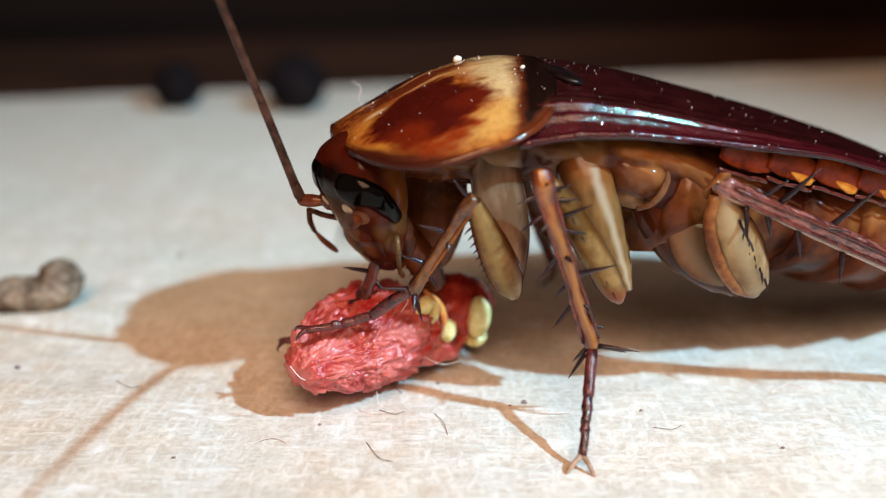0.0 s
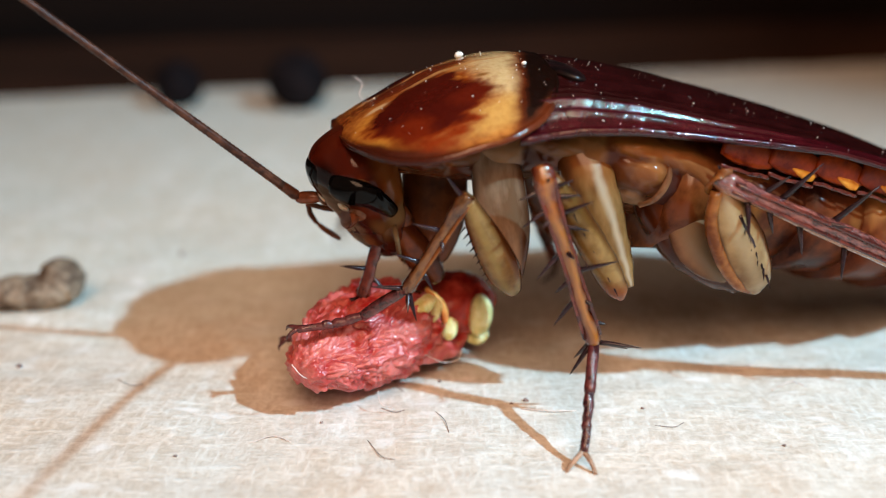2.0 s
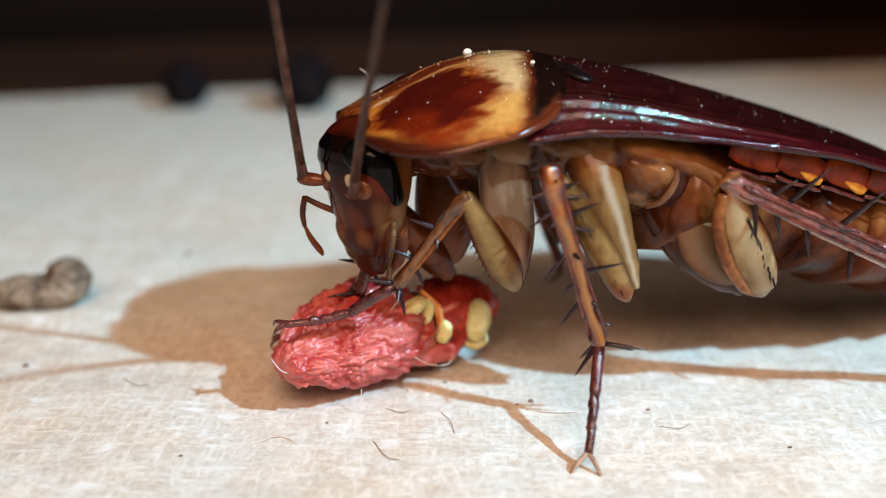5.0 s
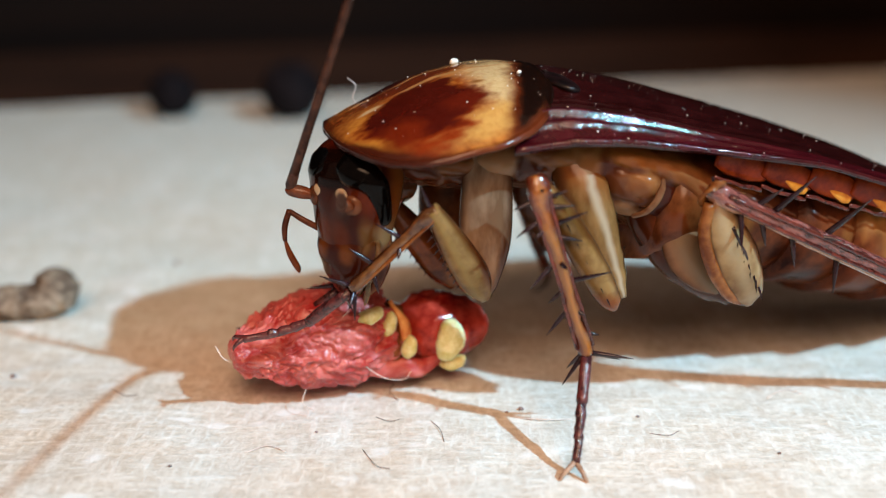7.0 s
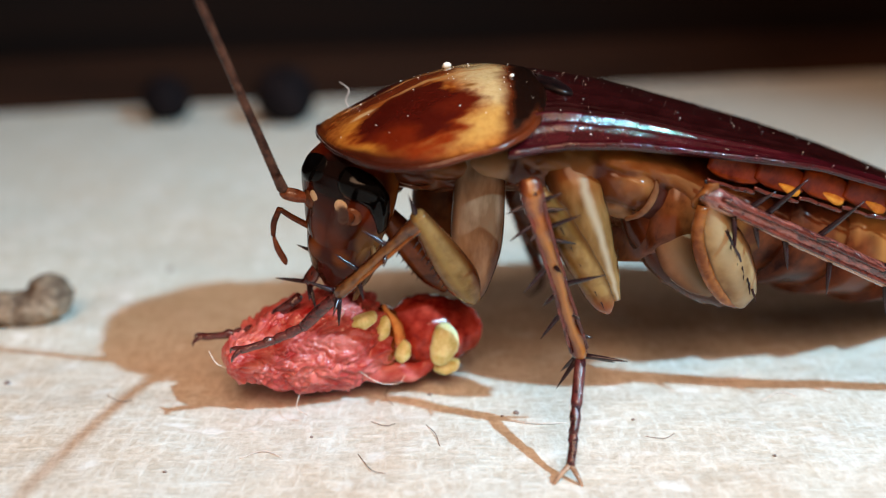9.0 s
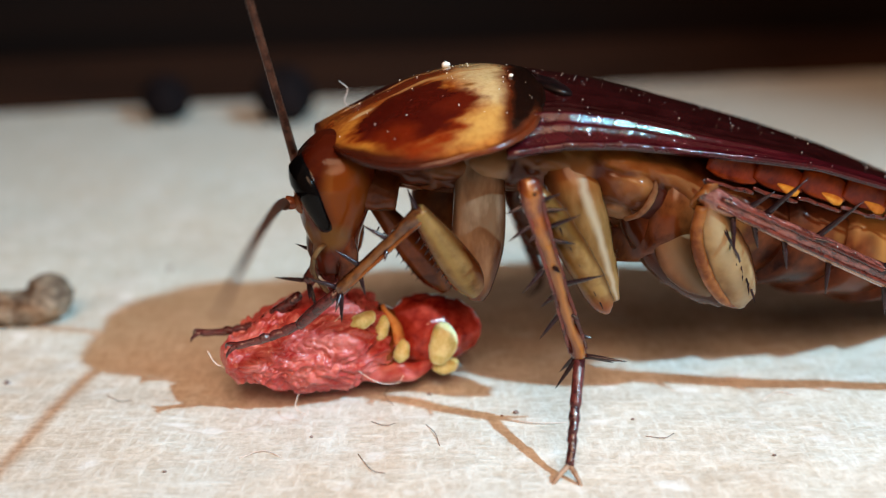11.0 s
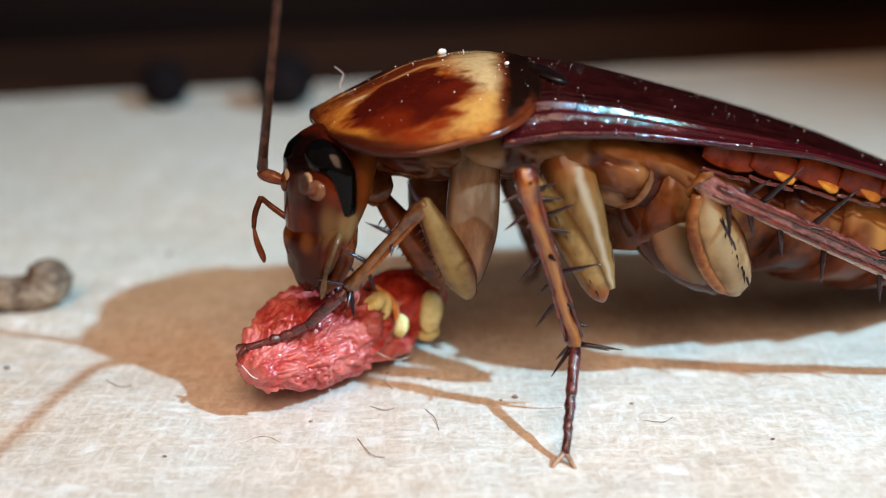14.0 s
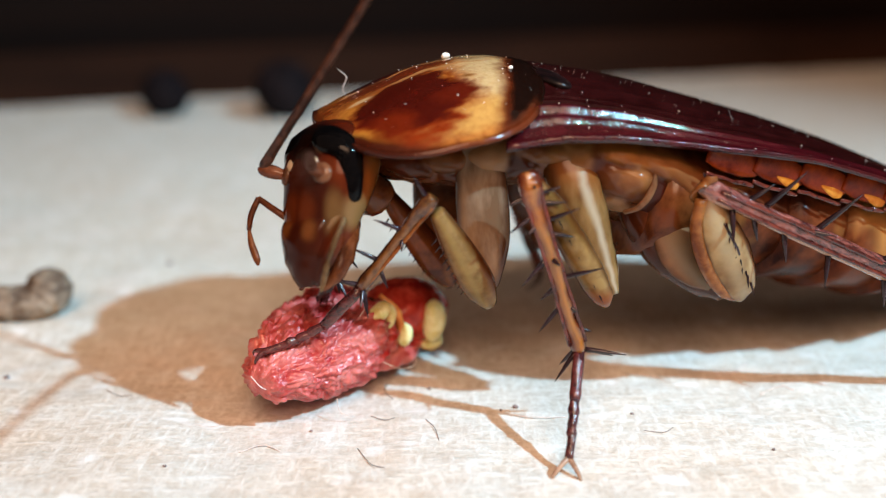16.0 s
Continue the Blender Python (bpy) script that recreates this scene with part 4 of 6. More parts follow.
def build_hind_leg(root):
    bm = bmesh.new()
    limb(bm, [(6.7, -3.8, 8.1, 0.7, 0.8), (7.2, -4.3, 7.1, 1.15, 0.8), (8.1, -4.7, 5.9, 1.3, 0.8), (9.1, -4.9, 4.75, 1.0, 0.65), (9.9, -5.0, 3.95, 0.45, 0.4)], 22, 6, (0.85, 0.2, 0.5), 0.08)
    hip = part("coxa", bm, HIP_BROWN, root, "broad brown hip plate with a pale window")
    bm = bmesh.new()
    limb(bm, [(7.75, -5.35, 6.9, 0.2, 0.1), (7.8, -5.5, 6.4, 0.62, 0.2), (8.2, -5.58, 5.5, 0.72, 0.2), (8.8, -5.58, 4.75, 0.5, 0.15), (9.3, -5.45, 4.25, 0.15, 0.08)], 16, 6, (0.9, 0.1, 0.35))
    part("window", bm, COXA_BROWN, hip, "pale grey-beige patch")
    rows = [(10.35, -5.3, 3.95, 0.3, 0.3), (10.05, -5.7, 4.6, 0.75, 0.5), (9.42, -6.2, 5.75, 0.9, 0.6), (8.85, -6.6, 6.9, 0.72, 0.5), (8.6, -6.9, 7.9, 0.34, 0.3)]
    bm = bmesh.new()
    limb(bm, rows, 20, 6, (1, 0, 0.35), 0.05)
    thigh = part("femur", bm, FEMUR_CREAM, root, "cream thigh with brown edges and black bristles")
    for off, wid in ((-0.76, 0.24), (-0.36, 0.07)):
        bm = bmesh.new()
        limb(bm, [(x + off * a, y - 0.45 * b - 0.1, z + off * a * 0.35, wid * k, wid * k) for (x, y, z, a, b), k in zip(rows, (0.5, 0.9, 1, 0.9, 0.8))], 10, 5, (1, 0, 0.35))
        part("rim", bm, RIM_BROWN if wid > 0.1 else TIBIA_DARK, thigh, "brown rim of the thigh" if wid > 0.1 else "dark line beside the rim")
    bm = bmesh.new()
    limb(bm, [(x + 0.4 * a, y - 0.8 * b, z + 0.15 * a, 0.09, 0.08) for x, y, z, a, b in rows[:4]], 8, 5, (1, 0, 0.35), 0.04)
    part("groove", bm, THORN, thigh, "dark groove with bristles")
    for k in range(9):
        bm = bmesh.new()
        u = k / 8
        b = Vector((10.42 - 1.2 * u, -6.2 - 0.75 * u, 4.7 + 2.3 * u))
        spike(bm, b, b + Vector((0.12 - 0.1 * (k % 2), -0.15, -0.42)), 0.045)
        part("spine", bm, THORN, thigh)
    knee, end = (8.55, -7.0, 8.1), (20.3, -5.5, 2.5)
    ln = (Vector(end) - Vector(knee)).length
    bm = bmesh.new()
    limb(bm, [(-0.3, 0, 0, 0.2, 0.2), (0.0, 0, 0, 0.34, 0.3), (0.5, 0, 0, 0.36, 0.34), (ln * 0.15, 0, 0, 0.3, 0.3), (ln * 0.35, 0, 0, 0.38, 0.32), (ln * 0.8, 0, 0, 0.36, 0.3), (ln, 0, 0, 0.26, 0.26)], 18, 8, (0, 1, 0), 0.05)
    shin = part("tibia", bm, HIND_TIBIA, root, "reddish-brown shin with long dark spines", frame_of(knee, end))
    for z in (0.14, -0.12):
        bm = bmesh.new()
        limb(bm, [(0.3, z, 0.32, 0.06, 0.06), (ln * 0.3, z * 1.4, 0.33, 0.07, 0.06), (ln * 0.9, z, 0.28, 0.05, 0.05)], 8, 6)
        part("ridge", bm, TIBIA_DARK, shin)
    thorns(shin, [(0.015, -0.9, 0.55, 0.3, 0.7), (0.07, 0.45, -1, 0.5, 1.3), (0.1, 0.5, 1, 0.2, 1.0), (0.15, 0.35, 1, 0.1, 1.75), (0.13, 0.7, -1, 0.3, 0.85), (0.25, 1.1, 0.4, 0.6, 1.1), (0.3, 0.4, 1, 0.1, 1.9), (0.22, 0.6, -1, 0.3, 1.1), (0.36, 0.35, -1, 0.3, 1.25),
                  (0.46, 0.95, 0.3, 0.5, 1.2), (0.49, 0.75, 0.9, 0.3, 1.8), (0.53, 0.5, -1, 0.3, 1.1), (0.64, 0.8, 0.8, 0.3, 1.7), (0.68, 0.6, -1, 0.3, 1.1), (0.8, 0.8, 0.8, 0.3, 1.6), (0.98, 0.9, 0.5, 0, 1.4), (0.98, 0.9, -0.5, 0, 1.4)], ln, 0.11)
    bm = bmesh.new()
    limb(bm, [(8.2, -6.75, 7.7, 0.1, 0.1), (8.12, -7.15, 8.05, 0.16, 0.08), (8.35, -7.35, 8.4, 0.18, 0.07), (8.75, -7.3, 8.5, 0.12, 0.05)], 10, 5, (0.7, 0, 0.7), 0.04)
    part("knee_lobe", bm, RIM_BROWN, shin.parent, "curled pale brown lobe at the knee")
    build_foot("tarsus", 6.0, 0.2, 1.0, root, "", frame_of(end, (26.0, -5.3, 0.2), (0, 0, 1)))


def build_far_legs(root):
    """The legs of the far side, as much as shows between the near ones."""
    for rows, mat, name in (
            ([(3.2, -2.4, 8.2, 0.6, 0.5), (3.0, -1.5, 7.0, 0.6, 0.5), (3.6, -0.8, 5.4, 0.5, 0.4), (4.2, -0.4, 4.2, 0.3, 0.3)], THORAX, "coxa"),
            ([(4.2, -0.3, 4.1, 0.3, 0.3), (3.5, 0.6, 5.6, 0.45, 0.4), (2.4, 1.6, 7.4, 0.3, 0.3)], HIP_BROWN, "femur"),
            ([(2.4, 1.6, 7.5, 0.3, 0.3), (3.4, 2.6, 4.6, 0.28, 0.26), (4.4, 3.4, 2.0, 0.24, 0.24)], TIBIA_DARK, "tibia"),
            ([(4.4, 3.4, 2.0, 0.2, 0.2), (4.5, 4.6, 1.0, 0.16, 0.16), (4.2, 5.8, 0.12, 0.1, 0.1)], TARSUS, "tarsus"),
            ([(8.5, 0.6, 6.0, 0.9, 0.8), (9.3, 1.4, 4.6, 0.9, 0.7), (10.4, 2.0, 3.4, 0.4, 0.4)], HIP_BROWN, "coxa"),
            ([(10.4, 2.1, 3.4, 0.4, 0.4), (9.4, 3.2, 5.4, 0.7, 0.5), (8.6, 4.2, 7.0, 0.3, 0.3)], HIP_BROWN, "femur"),
            ([(8.6, 4.2, 7.0, 0.3, 0.3), (13.5, 6.0, 4.0, 0.3, 0.3), (18.5, 8.0, 1.2, 0.25, 0.25)], TIBIA_DARK, "tibia"),
            ([(18.5, 8.0, 1.2, 0.2, 0.2), (21.0, 9.0, 0.5, 0.15, 0.15), (23.5, 10.0, 0.12, 0.1, 0.1)], TARSUS, "tarsus")):
        bm = bmesh.new()
        limb(bm, rows, 14, 6, (1, 0, 0.3), 0.05)
        part(name, bm, mat, root)

FRONT = {"coxa": 4.55, "femur": 4.1, "tibia": 3.8, "tarsus": 4.0}


def build_front_leg(root, near=True):
    """The four pieces of a foreleg, each along its own x axis."""
    c, f, t, s = (FRONT[k] for k in ("coxa", "femur", "tibia", "tarsus"))
    made = {}
    bm = bmesh.new()
    k = 1.0 if near else 1.35
    limb(bm, [(-0.9, 0, 0, 0.5 * k, 0.4), (-0.2, 0, 0, 0.7 * k, 0.5), (c * 0.2, 0, 0, 0.84 * k, 0.6), (c * 0.6, 0, 0, 0.85 * k, 0.6), (c * 0.9, 0, 0, 0.5 * k, 0.45), (c, 0, 0, 0.25, 0.25)], 24, 8)
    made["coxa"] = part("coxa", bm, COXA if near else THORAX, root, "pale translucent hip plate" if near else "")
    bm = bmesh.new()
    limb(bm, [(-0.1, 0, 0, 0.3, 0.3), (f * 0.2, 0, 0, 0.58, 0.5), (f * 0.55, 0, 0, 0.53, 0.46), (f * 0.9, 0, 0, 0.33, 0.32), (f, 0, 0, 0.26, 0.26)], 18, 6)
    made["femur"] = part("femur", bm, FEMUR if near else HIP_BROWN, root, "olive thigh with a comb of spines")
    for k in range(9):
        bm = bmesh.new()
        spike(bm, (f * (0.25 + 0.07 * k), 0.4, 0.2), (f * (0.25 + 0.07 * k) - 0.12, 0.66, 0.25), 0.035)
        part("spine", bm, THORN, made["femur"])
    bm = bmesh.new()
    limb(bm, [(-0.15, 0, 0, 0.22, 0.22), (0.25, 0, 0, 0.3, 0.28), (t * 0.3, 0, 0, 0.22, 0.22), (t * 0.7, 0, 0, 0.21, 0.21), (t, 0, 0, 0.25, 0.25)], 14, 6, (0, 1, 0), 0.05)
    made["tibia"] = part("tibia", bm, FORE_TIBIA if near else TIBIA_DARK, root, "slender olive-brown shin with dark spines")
    if near:
        bm = bmesh.new()
        limb(bm, [(0.1, 0.2, 0.16, 0.05, 0.05), (t * 0.5, 0.17, 0.17, 0.06, 0.05), (t * 0.95, 0.14, 0.14, 0.04, 0.04)], 8, 5)
        part("ridge", bm, RIM_BROWN, made["tibia"], "brown edge of the shin")
    thorns(made["tibia"], [(0.02, -0.5, -1, 0.3, 0.8), (0.35, 0.2, -1, 0.4, 0.9), (0.4, 0.5, 0.6, 0.8, 0.4), (0.7, 0.1, -1, 0.4, 0.9), (0.75, 0.5, 1, 0.2, 0.6), (0.98, 0.4, -1, 0.5, 1.0), (0.98, 0.8, 1, 0.4, 0.9), (0.97, 0.6, 0.6, 0.9, 0.7)], t)
    made["tarsus"] = build_foot("tarsus", s, -0.5, 0.5, root, "dark jointed foot holding the berry")
    return made


def head_section(z):
    """Half-width, front depth and back depth of the head at height z."""
    at = [-5.0, -4.6, -4.0, -3.2, -2.4, -1.6, -0.9, -0.4, 0.0, 0.25, 0.36, 0.4]
    w = np.interp(z, at, [0.35, 0.7, 0.95, 1.25, 1.48, 1.6, 1.62, 1.48, 1.18, 0.8, 0.4, 0.05])
    fr = np.interp(z, at, [0.35, 0.65, 0.85, 1.0, 1.1, 1.15, 1.18, 1.05, 0.75, 0.42, 0.2, 0.04])
    bk = np.interp(z, at, [0.2, 0.4, 0.6, 0.8, 1.1, 1.4, 1.55, 1.5, 1.25, 0.85, 0.42, 0.05])
    return float(w), float(fr), float(bk)

HEAD_SIZE = 1.0


def head_part(name, bm, material, parent, label=""):
    bmesh.ops.scale(bm, vec=(HEAD_SIZE,) * 3, verts=bm.verts)
    return part(name, bm, material, parent, label)


def on_head(p):
    """The point of the head's surface level with p, and the way out of it."""
    w, fr, bk = head_section(p.z)
    a, b = (fr if p.x > 0 else bk), w
    e = 2 / 0.9
    k = (abs(p.x / a) ** e + abs(p.y / b) ** e) ** (1 / e)
    q = Vector((p.x / k, p.y / k, p.z))
    return q, Vector((q.x / a ** 2, q.y / b ** 2, 0.12)).normalized()


def build_eye(side, grow, high):
    """A kidney-shaped dome that wraps round the antenna's root."""
    bm = bmesh.new()
    line = spline([(1.14, 0.28, -0.34, 0.2), (1.0, 0.55, -0.42, 0.42), (0.86, 0.85, -0.52, 0.52), (0.66, 1.15, -0.68, 0.5), (0.46, 1.38, -1.0, 0.42), (0.34, 1.5, -1.4, 0.36),
                   (0.22, 1.53, -1.8, 0.3), (0.12, 1.5, -2.12, 0.26), (0.07, 1.46, -2.38, 0.18)], 5)
    n = len(line)
    rings = []
    for i, row in enumerate(line):
        p, r = Vector(row[:3]), row[3]
        u = i / (n - 1)
        r = (r * min(1.0, (1 - (1 - min(u, 0.08) / 0.08) ** 2) ** 0.5 + 0.02) * min(1.0, (1 - (1 - min(1 - u, 0.07) / 0.07) ** 2) ** 0.5 + 0.02)) + grow
        d = (Vector(line[min(i + 1, n - 1)][:3]) - Vector(line[max(i - 1, 0)][:3])).normalized()
        out = on_head(p)[1]
        across = out.cross(d).normalized()
        ring = []
        for k in range(17):
            v = -1 + k / 8
            q, o = on_head(p + across * v * r)
            q = q + o * (high * (1 - v * v) ** 0.5 * min(1, r / 0.4) - 0.03)
            ring.append((q.x, side * q.y, q.z))
        base = []
        for v in (0.6, -0.6):
            q, o = on_head(p + across * v * r)
            q = q - o * 0.15
            base.append((q.x, side * q.y, q.z))
        rings.append(ring + base)
    skin(bm, rings)
    return bm


def build_head(root):
    """Pear-shaped head: x out of the face, z up, origin inside the crown."""
    bm = bmesh.new()
    rings = []
    for i in range(64):
        z = 0.4 - 5.4 * (i / 63)
        w, fr, bk = head_section(z)
        ring = []
        for k in range(48):
            a = 2 * math.pi * k / 48
            c, s = math.cos(a), math.sin(a)
            p = Vector(((fr if c > 0 else bk) * math.copysign(abs(c) ** 0.9, c), w * math.copysign(abs(s) ** 0.9, s), z))
            ring.append(p + 0.04 * noise.noise_vector(p * 1.3))
        rings.append(ring)
    skin(bm, rings)
    head = head_part("head", bm, HEAD_SHELL, root, "chestnut head with black eyes, bent over the berry")
    for s in (-1, 1):
        eye = head_part("eye", build_eye(s, 0.0, 0.24 if s > 0 else 0.09), EYE_BLACK, head, "glossy black kidney-shaped eye")
        head_part("eye_rim", build_eye(s, 0.035, 0.04), RIM_PALE, eye, "pale narrow rim of the eye")
        bm = bmesh.new()
        ball(bm, (0.98, s * 0.86, -1.62), (0.16, 0.34, 0.34), 18, 10, Euler((0, 0, s * 0.5)).to_matrix().to_4x4())
        head_part("antenna_socket", bm, SOCKET, head, "brown ring at the antenna's root")
        bm = bmesh.new()
        out = (0.45, s * -0.0, 0.05) if s > 0 else (0.42, -0.62, 0.1)
        limb(bm, [(1.0, s * 0.88, -1.62, 0.15, 0.15), (1.0 + out[0] * 0.5, s * 0.88 + out[1] * 0.5, -1.6 + out[2] * 0.5, 0.22, 0.22), (1.0 + out[0], s * 0.88 + out[1], -1.58 + out[2], 0.2, 0.2), (1.03 + out[0], s * 0.88 + out[1] * 1.08, -1.5 + out[2], 0.1, 0.1)], 12, 5, (0, 0, 1))
        head_part("scape", bm, SCAPE, head, "thick red-brown first joint of the antenna")
        bm = bmesh.new()
        ball(bm, (1.09, s * 0.48, -1.35), (0.07, 0.27, 0.25), 18, 10)
        head_part("ocellus", bm, PALE, head, "pale cream spot beside the antenna")
        if s < 0:
            joints = ([(0.6, -1.05, -2.9, 0.11, 0.11), (0.95, -1.5, -2.6, 0.11, 0.1), (1.15, -1.9, -2.35, 0.09, 0.09)],
                      [(1.15, -1.9, -2.33, 0.1, 0.1), (1.24, -2.05, -2.9, 0.11, 0.1), (1.25, -2.05, -3.4, 0.08, 0.08)],
                      [(1.25, -2.05, -3.38, 0.05, 0.05), (1.18, -1.9, -3.85, 0.12, 0.1), (1.05, -1.7, -4.3, 0.13, 0.1), (1.0, -1.65, -4.5, 0.04, 0.04)])
        else:
            joints = ([(0.1, 1.1, -2.9, 0.09, 0.09), (0.4, 1.45, -3.0, 0.1, 0.09), (0.6, 1.6, -3.25, 0.08, 0.08)],
                      [(0.6, 1.6, -3.23, 0.08, 0.08), (0.7, 1.5, -3.75, 0.1, 0.09), (0.66, 1.3, -4.2, 0.07, 0.07)],
                      [(0.66, 1.3, -4.18, 0.05, 0.05), (0.55, 1.1, -4.6, 0.1, 0.09), (0.42, 0.9, -5.0, 0.09, 0.08), (0.38, 0.8, -5.2, 0.03, 0.03)])
        for rows in joints:
            bm = bmesh.new()
            limb(bm, rows, 10, 5, (0, 0.9, 0.3))
            head_part("palp_joint", bm, PALP if s < 0 else PALP_PALE, head, "thin brown joint of a mouth feeler")
        bm = bmesh.new()
        limb(bm, [(0.1, s * 1.05, -2.6, 0.4, 0.28), (0.25, s * 0.9, -3.4, 0.5, 0.32), (0.3, s * 0.65, -4.2, 0.42, 0.3), (0.3, s * 0.35, -4.9, 0.2, 0.16)], 14, 5, (1, 0, 0), 0.06)
        head_part("mandible", bm, HEAD_SHELL, head, "amber-brown jaw")
        bm = bmesh.new()
        limb(bm, [(-0.3, s * 0.85, -2.7, 0.4, 0.34), (-0.4, s * 0.85, -3.8, 0.36, 0.3), (-0.2, s * 0.75, -4.6, 0.24, 0.2), (0.05, s * 0.5, -5.1, 0.08, 0.08)], 12, 5, (1, 0, 0), 0.06)
        head_part("maxilla", bm, PALP, head, "brown side lobe of the mouth")
    bm = bmesh.new()
    limb(bm, [(0.4, 0, -2.2, 0.9, 0.3), (0.66, 0, -3.0, 0.98, 0.33), (0.7, 0, -3.5, 0.98, 0.34), (0.62, 0, -4.1, 0.84, 0.32), (0.48, 0, -4.7, 0.6, 0.26), (0.36, 0, -5.05, 0.28, 0.16)], 22, 6, (0, 1, 0), 0.05)
    head_part("labrum", bm, HEAD_SHELL, head, "dark brown upper lip")
    bm = bmesh.new()
    limb(bm, [(-0.6, 0, -1.3, 1.1, 0.85), (-1.4, 0, -1.5, 0.95, 0.75), (-2.2, 0, -1.7, 0.85, 0.65)], 18, 5, (0, 1, 0), 0.12)
    head_part("neck", bm, THORAX, head, "brown neck skin")
    return head

def build_antenna(root, length=23.0, bow=1.1):
    """A long jointed feeler along x, bowing gently, root at the origin."""
    bm = bmesh.new()
    rows = [(-0.05, 0, 0, 0.1, 0.1), (0.15, 0, 0.0, 0.19, 0.19), (0.55, 0, 0.02, 0.17, 0.17)]
    n = int(5.2 * length)
    for k in range(n):
        u = k / (n - 1)
        x = 0.65 + length * u ** 1.15
        r = 0.15 * (1 - u) ** 0.6 + 0.02
        z = 0.06 + bow * (u ** 1.6)
        rows += [(x, 0, z, r, r), (x + 0.11, 0, z + 0.004, r * 0.86, r * 0.86)]
    limb(bm, rows, 8, 1)
    return part("antenna", bm, ANTENNA, root, "long thin jointed brown antenna")


def build_cockroach():
    root = empty("cockroach")
    tagged(root, "glossy red-brown cockroach feeding on a red berry", "cockroach")
    shield = build_pronotum(root)
    build_wings(root)
    build_abdomen(root)
    build_thorax(root)
    build_mid_leg(root)
    build_hind_leg(root)
    build_far_legs(root)
    near, far = build_front_leg(root), build_front_leg(root, False)
    head = build_head(root)
    right, left = build_antenna(root), build_antenna(root, 13.0, -2.2)
    return root, shield, near, far, head, right, left


# ---- berry and small things ----
def wrinkle(p, k=1.0):
    """Folds of a dried skin, in millimetres."""
    q = Vector((p[0] * 0.55, p[1] * 1.15, p[2] * 1.15))
    q += 0.35 * noise.noise_vector(q * 0.9)
    a = abs(noise.noise(q * 0.8 + Vector((3, 1, 7)))) * 2 - 0.4
    b = abs(noise.noise(q * 1.9 + Vector((1, 9, 2)))) * 2 - 0.4
    c = abs(noise.noise(q * 4.2 + Vector((6, 2, 4)))) * 2 - 0.4
    d = abs(noise.noise(q * 9.0 + Vector((2, 5, 8)))) * 2 - 0.4
    return k * (0.17 * a + 0.19 * b + 0.12 * c + 0.055 * d)


